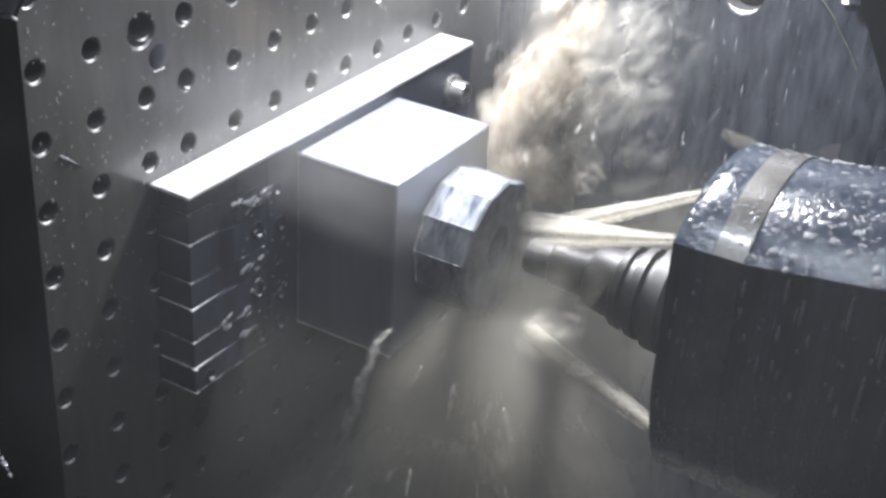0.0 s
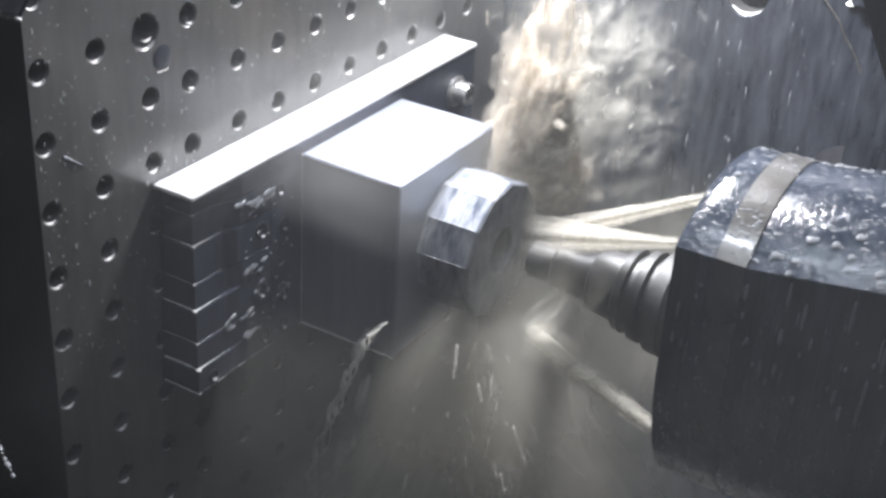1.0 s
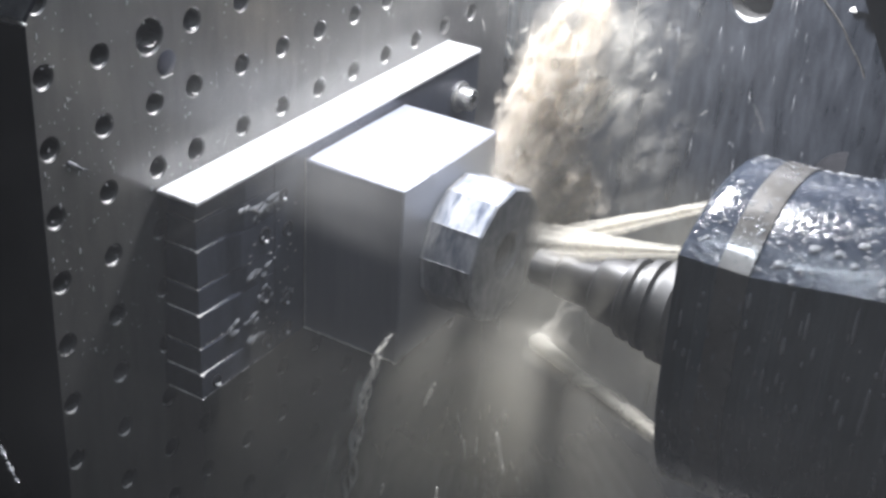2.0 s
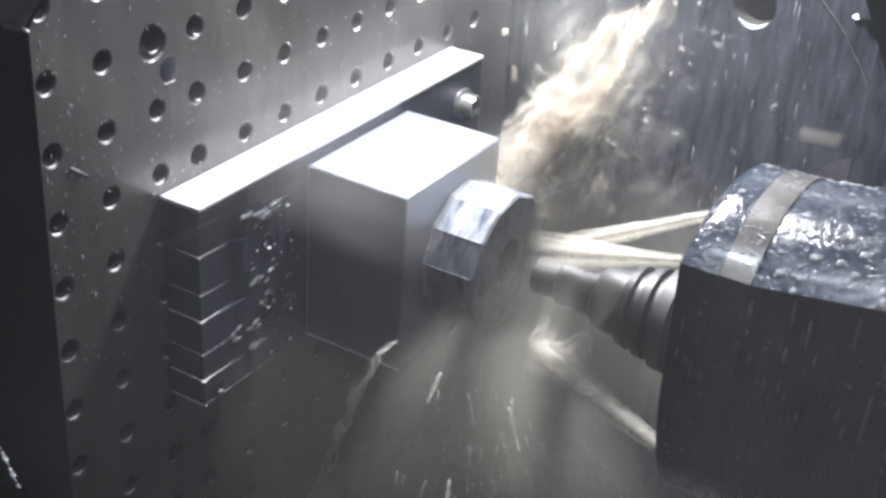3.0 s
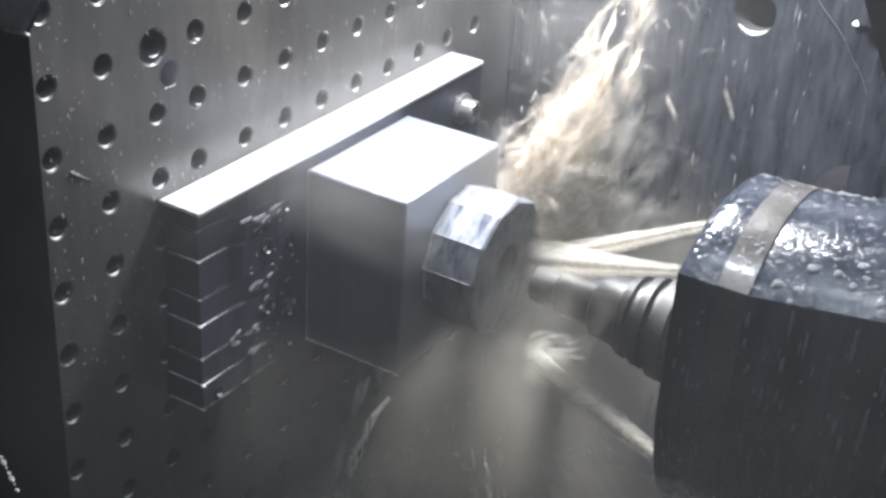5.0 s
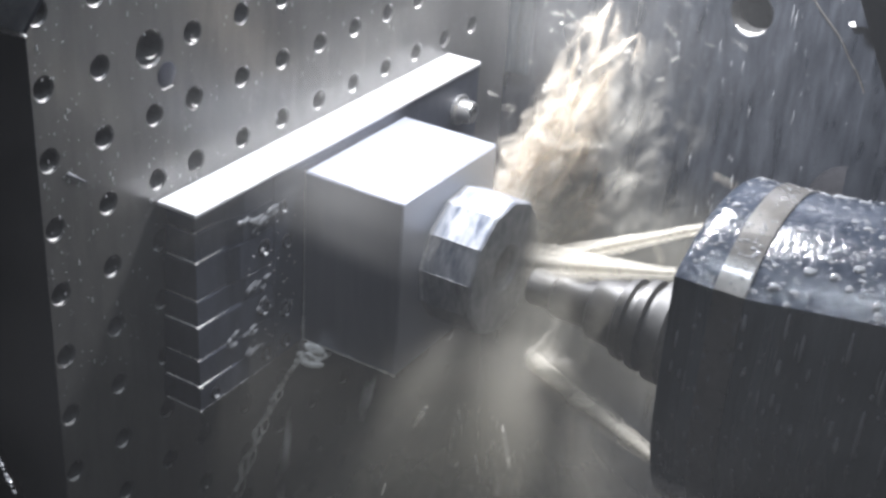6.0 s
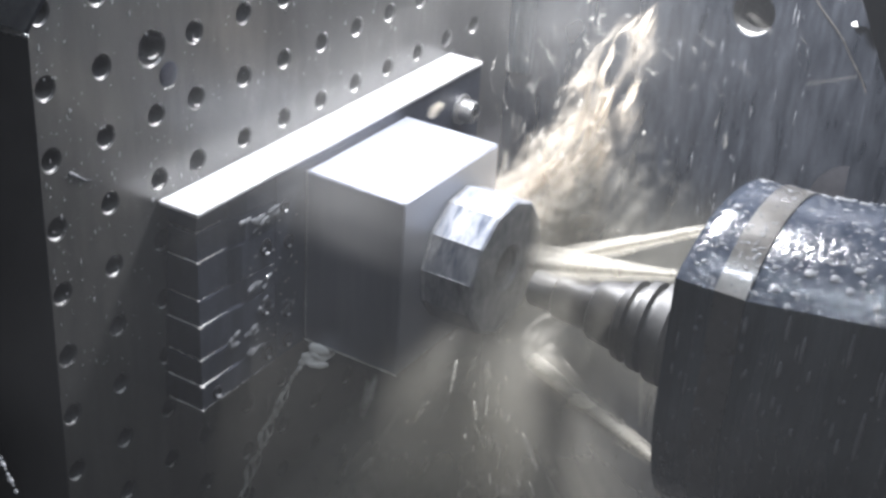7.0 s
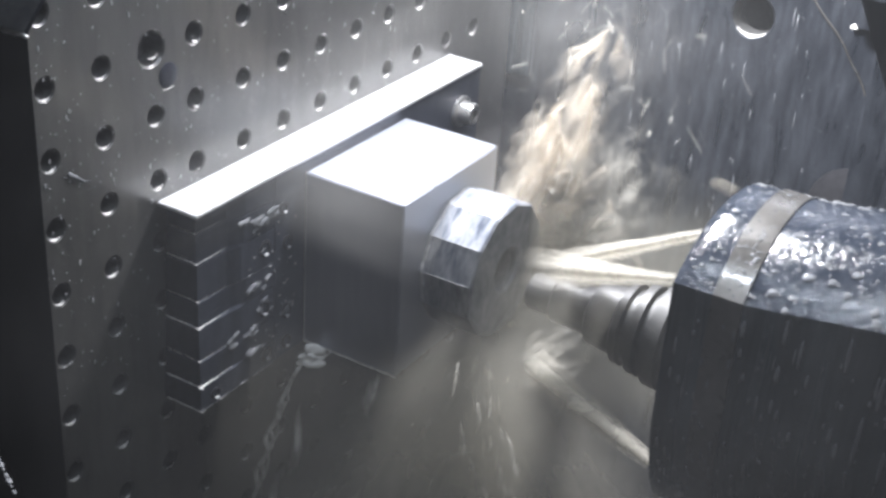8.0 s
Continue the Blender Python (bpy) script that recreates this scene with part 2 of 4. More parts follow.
def wall_details():
    q = random.Random(77)
    spots = []
    for k in range(800):
        x, z = q.uniform(-0.25, 0.45), q.uniform(-0.55, 0.15)
        if (x - 0.17) ** 2 + (z + 0.014) ** 2 < 0.0009:
            continue
        spots.append(((x, Y1, z), (0, -1, 0), q.uniform(0.0004, 0.0011), q.choice((1, 1, 2, 5, 12)), (0, 0, 1)))
    lip = [((0.170 + 0.0235 * math.sin(a), Y1 + 0.003, -0.0135 - 0.0235 * math.cos(a)), (0, -0.7, 0.7), 0.0026 - 0.0022 * abs(a), 2.0, (math.cos(a), 0, math.sin(a))) for a in (-0.7, -0.5, -0.28, 0, 0.28, 0.5, 0.7)]
    lip.append(((0.283, Y1 - 0.004, 0.002), (0, -0.7, 0.7), 0.0035, 2.6, (1, 0, 0.4)))
    tagged(beads("puddle", lip, FOAM_GLINT), "white coolant lying in the round opening", "water", kind="stuff")
    w = beads("wall_water", spots, FILM, None, 1)
    tagged(w, "water beads and runs down the chamber wall", "water", kind="stuff")
    post = thing("corner_post", (0.33, 0.70, Z0), "grey sheet steel corner post with a slanted flange", "post")
    part("upright", box((-0.012, -0.01, 0), (0.10, 0.048, Z1 - Z0), 0.003), WALL, post)
    part("flange", box((-0.045, 0.03, -Z0 + 0.004), (-0.0122, 0.047, -Z0 + 0.30), 0.002), WALL, post)
    bm = bmesh.new()
    web = bm.faces.new([bm.verts.new((x, -0.012, -Z0 + z)) for x, z in ((-0.036, 0.05), (0.03, -0.08), (0.10, -0.08), (0.10, 0.05))])
    bmesh.ops.solidify(bm, geom=[web], thickness=0.0018)
    part("web", bm, PLATE, post, "pale grey slanted web plate")
    cv = bpy.data.curves.new("hose", "CURVE")
    cv.dimensions, cv.bevel_depth, cv.bevel_resolution = "3D", 0.0009, 3
    sp = cv.splines.new("BEZIER")
    line = [(0.205, 0.745, 0.06), (0.237, 0.745, 0.017), (0.272, 0.745, -0.018), (0.283, 0.745, -0.034), (0.299, 0.745, -0.055), (0.316, 0.745, -0.088)]
    sp.bezier_points.add(len(line) - 1)
    for b, p in zip(sp.bezier_points, line):
        b.co, b.handle_left_type, b.handle_right_type = p, "AUTO", "AUTO"
    cv.materials.append(BAND)
    tagged(new("hose", cv), "thin pale hose running down the wet wall", "hose")
    # domed black disc added to paint the shade of a wall recess
    g = thing("recess_disc", (0.315, Y1, -0.200), "black domed disc put in for a dark recess in the wall", "cable gland")
    bm = lathe([(0, 0.046), (0.010, 0.046), (0.016, 0.042), (0.024, 0.030), (0.028, 0.012)], 32)
    bmesh.ops.rotate(bm, verts=bm.verts, matrix=Matrix.Rotation(radians(-90), 3, "Z"))
    part("ring", bm, DARK, g, smooth=True)
    # dark sheet added over the wall for the gap past the plate's end
    d = thing("gap_sheet", (-0.19, Y1, -0.1), "dark sheet put in for the dark gap past the plate", "panel")
    part("sheet", box((-0.06, -0.012, -0.05), (0.10, -0.0005, 0.4), 0.003), SPINDLE, d)


wall_details()


def chip_guard():
    t = thing("chip_guard", (0, -0.17, -0.3), "wet grey sloping chip guard beside the plate", "chip guard")
    bm = bmesh.new()
    f = bm.faces.new([bm.verts.new((x, y + 0.17, 0.188)) for x, y in ((-0.2, -0.105), (-0.04, -0.139), (0.12, -0.224), (0.12, -0.42), (-0.2, -0.42))])
    bmesh.ops.solidify(bm, geom=[f], thickness=0.02)
    part("sheet", bm, FILM, t)
    spots = [((0.014 + 0.05 * k / 9, -0.003 - 0.026 * k / 9, 0.1885), (0, 0, 1), 0.0008 + 0.0006 * (k % 3), 1.8, (1, -0.5, 0)) for k in range(8)]
    tagged(beads("water", spots, FILM, t), kind="stuff")


chip_guard()


def work_lamp(at, size, label):
    x, y, z = at
    a, b = size[0] / 2, size[1] / 2
    t = thing("work_lamp", (x, y, Z1), label, "lamp", "machine work lamps")
    part("housing", box((-a - 0.02, -b - 0.02, z - Z1), (a + 0.02, b + 0.02, z - Z1 + 0.04), 0.006), FIXTURE, t)
    for sx in (-1, 1):
        part("hanger", box((sx * a * 0.7 - 0.01, -0.01, z - Z1 + 0.0402), (sx * a * 0.7 + 0.01, 0.01, 0), 0.002), FIXTURE, t)
    part("diffuser", box((-a, -b, z - Z1 - 0.006), (a, b, z - Z1 - 0.0005), 0.002), GLOW, t, "glowing white diffuser")


work_lamp(LAMP_AT, LAMP_SIZE, "flat white machine work lamp hung from the roof")
work_lamp(STRIP_AT, STRIP_SIZE, "narrow cool white strip lamp hung from the roof")

# ================= drilled fixture plate =================
PY0, PY1, PZ0, PZ1 = -0.104, 0.512, -0.79, 0.34
COLS = [-0.094 + 0.0488 * k if k < 3 else 0.001 + 0.0487 * (k - 2) for k in range(12)]
ROWS = [0.262 - 0.0493 * j for j in range(15)]


def fixture_plate():
    t = thing("fixture_plate", (0, 0.2, PZ0), "upright grey steel fixture plate drilled with rows of wet holes", "fixture plate")
    us = [PY0] + [(a + b) / 2 for a, b in zip(COLS, COLS[1:])] + [PY1]
    zs = sorted(ROWS)
    vs = [PZ0, zs[0] - 0.025] + [(a + b) / 2 for a, b in zip(zs, zs[1:])] + [zs[-1] + 0.025, PZ1]
    holes = {}
    for i, u in enumerate(COLS):
        for j, v in enumerate(zs):
            r = 0.0077
            if i == 3:
                r, u2 = 0.0082, u - 0.005
            elif i == 2 and abs(v - 0.114) < 0.01:
                r, u2 = 0.0125, u - 0.002
            else:
                u2 = u
            holes[i, j + 1] = (u2, v, r)
    base = Vector((0, 0.2, PZ0))
    bm = holed_sheet(us, vs, holes, lambda u, v, d: Vector((-d, u, v)) - base, 0.016)
    cut = Vector((0, -0.104, 0.152)) - base
    nrm = Vector((0, -0.73, 0.68))
    bmesh.ops.bisect_plane(bm, geom=bm.verts[:] + bm.edges[:] + bm.faces[:], plane_co=cut, plane_no=nrm, clear_outer=True)
    face = part("face", bm, PLATE, t)
    face.data.materials.append(HOLE)
    outline = [(PY0, PZ0), (PY1, PZ0), (PY1, PZ1), (PY0 + (PZ1 - 0.152) * 0.68 / 0.73, PZ1), (PY0, 0.152)]
    # flank takes the darkened steel, so its shade is in the colour
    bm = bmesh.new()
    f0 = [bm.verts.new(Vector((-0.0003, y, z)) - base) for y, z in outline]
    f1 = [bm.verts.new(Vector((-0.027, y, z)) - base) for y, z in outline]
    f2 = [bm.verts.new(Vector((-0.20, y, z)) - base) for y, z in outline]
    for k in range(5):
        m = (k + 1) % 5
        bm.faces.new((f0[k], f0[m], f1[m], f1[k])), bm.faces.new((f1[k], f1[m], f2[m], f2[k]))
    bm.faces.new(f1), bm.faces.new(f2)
    part("core", bm, PLATE_SHADE, t, "flank of the plate, its shade put into the colour")
    # thin sheet over the core gives the chamfer its lit tone by colour
    y9 = PY0 + (PZ1 - 0.152) * 0.68 / 0.73
    bm = bmesh.new()
    q = [bm.verts.new(Vector(p) - base + Vector((0, -0.0022, 0.002))) for p in ((-0.0004, PY0, 0.152), (-0.0004, y9, PZ1), (-0.2, y9, PZ1), (-0.2, PY0, 0.152))]
    bmesh.ops.solidify(bm, geom=[bm.faces.new(q)], thickness=0.0015)
    part("chamfer", bm, FILM, t, "wet sloping chamfer, lightened in colour for the light it catches")
    spots, drips = [], []
    for y in COLS:
        for z in zs:
            if z < -0.3 or y - PY0 < (z - 0.14):
                continue
            if rnd.random() < 0.85:
                wet_r, swing = rnd.uniform(0.0008, 0.0014), rnd.uniform(-0.25, 0.1)
                for a in (-0.6, -0.3, 0, 0.3, 0.6):
                    drips.append(((-0.0012, y + 0.0077 * math.sin(a + swing), z - 0.0077 * math.cos(a + swing)), (0.8, 0, 0.6), wet_r * (1.1 - abs(a)), 2.0, (0, math.cos(a), math.sin(a))))
    for k in range(800):
        y, z = PY0 + 0.004 + rnd.random() ** 1.5 * 0.6, rnd.uniform(-0.12, 0.24)
        if y - PY0 < z - 0.15 or y > PY1 - 0.01:
            continue
        r = rnd.uniform(0.0003, 0.0008)
        spots.append(((0.0002, y, z), (1, 0, 0), r, rnd.choice((1, 1, 1.4, 3)), (0, 0, 1)))
    trail = [((0.0004, -0.0790 + 0.0170 * k / 9, 0.0500 - 0.0100 * min(k / 7, 1)), (1, 0, 0), 0.0018 - 0.00015 * k, 1.6, (0, 1, -0.5)) for k in range(10)]
    tagged(beads("residue_and_glints", [(Vector(a) - base, *b) for a, *b in trail], FILM, t), "pale dried coolant mark", kind="stuff")
    # flat disc, dark like the inside of a hole, in place of a bore
    bm = lathe([(-0.003, 0.0092), (0.0002, 0.0092), (0.0004, 0.0088), (0.0004, 0.002)], 24)
    drips += [((0.0006, 0.012 + 0.0022 * k, 0.0815 - 0.0004 * (k % 2)), (0.8, 0, 0.6), 0.0005, 2.2, (0, 1, 0.1)) for k in range(5)]
    drips += [((-0.002 - 0.008 * k, PY0 - 0.001, 0.1515), (0, -0.7, 0.5), 0.0016 + 0.0005 * (k % 3), 2.6, (1, 0, 0)) for k in range(22)]
    tagged(beads("drip", [(Vector(a) - base, *b) for a, *b in drips], FOAM_GLINT, t, 1), "white drips in the holes, white beads along the chamfer", kind="stuff")
    p = part("hole_disc", bm, PLATE_SHADE, t, "dark disc painted in for the shade of a hole", smooth=True)
    p.location = Vector((0, 0.017, 0.091)) - base
    for s in range(len(spots)):
        spots[s] = (Vector(spots[s][0]) - base, *spots[s][1:])
    tagged(beads("water", spots, WATER, t), "small white water beads and drips", kind="stuff")


fixture_plate()

# ================= ribbed clamping bar =================
BX, BY, BZ = 0.037, 0.397, -0.168


def clamping_bar():
    t = thing("clamping_bar", (0, 0.2, BZ), "long wet aluminium bar with slotted end bolted to the plate", "clamping bar")
    o = Vector((0, 0.2, BZ))

    def b(lo, hi, bevel=0.0008):
        return box(Vector(lo) - o, Vector(hi) - o, bevel)
    # thin slab carries the lit tone, the body and steps the shaded one
    part("top", b((0.0005, 0, -0.0035), (BX, BY, 0.0)), LIT_TOP, t, "milled top face, the light on it put into the colour")
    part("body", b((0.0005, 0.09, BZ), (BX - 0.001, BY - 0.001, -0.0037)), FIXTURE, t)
    # white bead lines paint the light caught along the step edges
    step_glints = [(Vector((0.004 + 0.032 * k / 12, 0.0002, BZ + 0.0006)) - o, (0, -0.8, 0.2), 0.0005, 4, (1, 0, 0)) for k in range(13)]
    # stepped tiers at the near end: from z, to z, set back, how far along the bar the step runs out
    for z0, z1, inset, run in ((-0.0036, -0.021, 0.0096, 0.056), (-0.021, -0.044, 0.0086, 0.054), (-0.044, -0.075, 0.0060, 0.050), (-0.075, -0.096, 0.0050, 0.056),
                               (-0.096, -0.124, 0.0028, 0.050), (-0.124, -0.146, 0.0019, 0.055), (-0.146, BZ, 0.0004, 0.05)):
        bm = bmesh.new()
        plan = ((0.0007, inset), (BX - inset, inset), (BX - inset + 0.2 * (inset - 0.0012), run * 0.75), (BX - 0.0012, run), (BX - 0.0012, 0.0896), (0.0007, 0.0896))
        f = bm.faces.new([bm.verts.new(Vector((x, y, z1 + 0.0001)) - o) for x, y in plan])
        up = bmesh.ops.extrude_face_region(bm, geom=[f])["geom"]
        bmesh.ops.translate(bm, verts=[v for v in up if isinstance(v, bmesh.types.BMVert)], vec=(0, 0, z0 - z1 - 0.0003))
        bmesh.ops.recalc_face_normals(bm, faces=bm.faces)
        top = [e for e in bm.edges if all(v.co.z > z0 - o.z - 0.001 for v in e.verts)]
        bmesh.ops.bevel(bm, geom=top, offset=0.0011, segments=2, affect="EDGES")
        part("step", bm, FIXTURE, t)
        bold = 0.0006 if z0 in (-0.044, -0.096, -0.146) else 0.0003
        if z0 < -0.01:
            for k in range(15):
                x = 0.003 + (BX - inset - 0.003) * k / 14
                step_glints.append((Vector((x, inset + 0.0006, z0 + 0.0001)) - o, (0, -0.5, 0.8), bold * rnd.uniform(0.6, 1.1), 4, (1, 0, 0)))
            for k in range(15):
                y = inset + (run * 0.72 - inset) * k / 14
                x = BX - inset + (0.2 * (inset - 0.0012)) * k / 14
                step_glints.append((Vector((x - 0.0006, y, z0 + 0.0001)) - o, (0.5, 0, 0.8), bold * rnd.uniform(0.6, 1.1) * (1.15 - k / 18), 4, (0, 1, 0)))
    wet, smear = [], []
    # slot run-outs, screw holes on the near front face: shade painted as discs
    for y, z, r in ((0.101, -0.033, 0.005), (0.078, -0.059, 0.007), (0.106, -0.065, 0.006), (0.077, -0.112, 0.007),
                    (0.105, -0.127, 0.0065), (0.105, -0.156, 0.006), (0.080, -0.156, 0.006), (0.017, -0.159, 0.005)):
        bm = lathe([(0, r), (0.0012, r), (0.0016, r * 0.9), (0.0016, r * 0.75), (0.0004, r * 0.7)], 24)
        x = BX - 0.0012 if y > 0.03 else BX - 0.0006
        p = part("screw_hole", bm, DARK, t, "wet screw hole, a disc painted dark for its shade", smooth=True)
        p.location = Vector((x - 0.0006, y, z)) - o
        wet.append((Vector((x + 0.001, y + 0.001, z - r * 0.85)) - o, (0.8, 0, 0.5), 0.0015, 1.7, (0, 1, 0)))
    for k in range(26):
        y, z = 0.055 + 0.035 * rnd.random(), -0.012 - 0.012 * rnd.random()
        wet.append((Vector((BX - 0.0030, y, z)) - o, (0.9, 0, 0.4), rnd.uniform(0.0006, 0.0014), rnd.uniform(1, 3), (0, 1, 0.35)))
    for k in range(34):
        y, z = rnd.uniform(0.058, 0.118), rnd.uniform(-0.16, -0.03)
        wet.append((Vector((BX - 0.0010, y, z)) - o, (1, 0, 0), rnd.uniform(0.0004, 0.0010), rnd.uniform(1, 2.5), (0, 1, rnd.uniform(-0.2, 0.9))))
    for k in range(40):
        y = 0.09 * rnd.random()
        wet.append((Vector((BX - 0.0004, y + 0.0005, BZ + 0.0005)) - o, (0.9, 0, -0.2), rnd.uniform(0.0004, 0.0009), 2.4, (0, 1, 0)))
    for y, z, sy in ((0.060, -0.031, 1.6), (0.072, -0.036, 1.2), (0.065, -0.090, 1.5), (0.079, -0.111, 1.0), (0.057, -0.127, 1.2), (0.064, -0.146, 1.4), (0.037, -0.124, 1.0), (0.087, -0.033, 0.8), (0.104, -0.126, 0.8)):
        for k in range(5):
            smear.append((Vector((BX - 0.0009, y + rnd.gauss(0, 0.005 * sy), z + rnd.gauss(0, 0.003))) - o, (1, 0, 0.2), rnd.uniform(0.0012, 0.0028), rnd.uniform(1.5, 3.5), (0, 1, rnd.uniform(0.1, 0.6))))
    tagged(beads("splash", smear, FILM, t), "smears of coolant thrown over the front", kind="stuff")
    tagged(beads("residue_and_glints", step_glints, FOAM_GLINT, t, 1), "white bead lines painted for wet highlights along the steps", kind="stuff")
    tagged(beads("water", wet, WATER, t), "water lying in holes and along the edges", kind="stuff")
    bm = lathe([(0, 0.0145), (0.003, 0.0145), (0.0035, 0.0135), (0.0036, 0.0105), (0.014, 0.0105), (0.016, 0.0095), (0.016, 0.005), (0.010, 0.005)], 28)
    p = part("clamp_bolt", bm, BOLT, t, "round shiny bolt head with washer", smooth=True)
    p.location = Vector((BX - 0.001, 0.362, -0.036)) - o


clamping_bar()

# ================= workpiece =================
AX = (0.211, -0.088)


def workpiece():
    t = thing("workpiece", (0.083, 0.198, -0.166), "aluminium block with a faceted bored boss being milled", "workpiece")
    o = Vector((0.083, 0.198, -0.166))
    part("block", box(Vector((BX + 0.0005, 0.127, -0.166)) - o, Vector((0.129, 0.268, -0.012)) - o, 0.0011), ALU, t)
    spots = [((BX + 0.001 + 0.0915 * k / 60, 0.1268, -0.1660 + rnd.uniform(-0.0005, 0.0006)), (0, -0.7, -0.2), rnd.uniform(0.0004, 0.0010), 2.2, (1, 0, 0)) for k in range(61)]
    # upright row of beads paints the highlight on the bevelled corner
    spots += [((BX + 0.0012, 0.1266, -0.165 + 0.152 * k / 60), (-0.3, -0.9, 0), rnd.uniform(0.0002, 0.0005), 5, (0, 0, 1)) for k in range(61)]
    tagged(beads("water", [(Vector(a) - o, *b) for a, *b in spots], FOAM_GLINT, t), "water on the lower edge, and a corner highlight painted in beads", kind="stuff")
    n, R = 12, 0.0575
    bm = bmesh.new()
    rings = []
    for x, r in ((0.1292, R), (0.1748, R), (0.1765, R - 0.0018), (0.1765, 0.0205), (0.1745, 0.019), (0.135, 0.019)):
        ring = []
        m = n * 4
        for i in range(m):
            a = radians(22) + 2 * math.pi * i / m
            k = math.cos(math.pi / n) / math.cos(((a - radians(22)) % (2 * math.pi / n)) - math.pi / n) if r > 0.03 else 1
            ring.append(bm.verts.new(Vector((x, AX[0] - r * k * math.sin(a), AX[1] + r * k * math.cos(a))) - o))
        rings.append(ring)
    for a, b in zip(rings, rings[1:]):
        for i in range(len(a)):
            bm.faces.new((a[i], a[(i + 1) % len(a)], b[(i + 1) % len(a)], b[i]))
    bm.faces.new(rings[0]), bm.faces.new(rings[-1])
    part("boss", bm, BOSS, t, "twelve-sided bored boss with fresh milling marks")
    rim = []
    for k in range(-1, 4):
        a0, a1 = radians(22 + 30 * k), radians(52 + 30 * k)
        for i in range(22):
            f = i / 22
            y = -R * 1.003 * (math.sin(a0) * (1 - f) + math.sin(a1) * f)
            z = R * 1.003 * (math.cos(a0) * (1 - f) + math.cos(a1) * f)
            rim.append(((0.1305 + rnd.uniform(0, 0.0015), AX[0] + y, AX[1] + z), (0, y, z), rnd.uniform(0.0004, 0.0012), rnd.uniform(1, 2.5), (0, z, -y)))
            if k < 3 and i < 20:
                rim.append(((0.131 + 0.044 * i / 20, AX[0] - R * 1.002 * math.sin(a0), AX[1] + R * 1.002 * math.cos(a0)), (0, -math.sin(a0), math.cos(a0)), rnd.uniform(0.0003, 0.0007), rnd.uniform(1.5, 3), (1, 0, 0)))
    tagged(beads("water", [(Vector(a) - o, *b) for a, *b in rim], WATER, t, 1), "bright water along the facet edges", kind="stuff")
    bm = box(Vector((0.1272, 0.170, -0.013)) - o, Vector((0.1280, 0.1708, 0.010)) - o, 0.0002, 1)
    part("burr", bm, BOSS, t, "thin upright burr left on the edge")


workpiece()

# ================= spindle =================
CY, HW, SZ, SD = 0.181, 0.0825, -0.060, 0.135
TY, TZ = 0.190, -0.071


def section(x, n=20):
    """Outline (y, z) of the spindle head at x: round the bottom from the far crease to the near one, then over the roof."""
    k = math.sqrt(min(max((x - 0.358) / 0.009, 0), 1))
    zc = 0.0285 + 0.012 * min(max((x - 0.406) / 0.085, 0), 1)
    rise = 0.026 + 0.008 * k
    pts = []
    for i in range(25):
        a = math.pi * i / 24
        pts.append((CY + HW * math.cos(a), SZ - SD * math.sin(a)))
    for i in range(n + 1):
        u = 2 * i / n - 1
        u = math.copysign(abs(u) ** 0.7, u)
        pts.append((CY + HW * u, zc + rise * (1 - abs(u) ** 2.3)))
    return pts


def loft(xs, grow=0.0):
    bm = bmesh.new()
    rings = []
    for x in xs:
        s = section(x)
        rings.append([bm.verts.new((x, CY + (y - CY) * (1 + grow), SZ + (z - SZ) * (1 + grow))) for y, z in s])
    m = len(rings[0])
    for a, b in zip(rings, rings[1:]):
        for i in range(m):
            bm.faces.new((a[i], a[(i + 1) % m], b[(i + 1) % m], b[i]))
    bm.faces.new(rings[0]), bm.faces.new(rings[-1])
    return bm


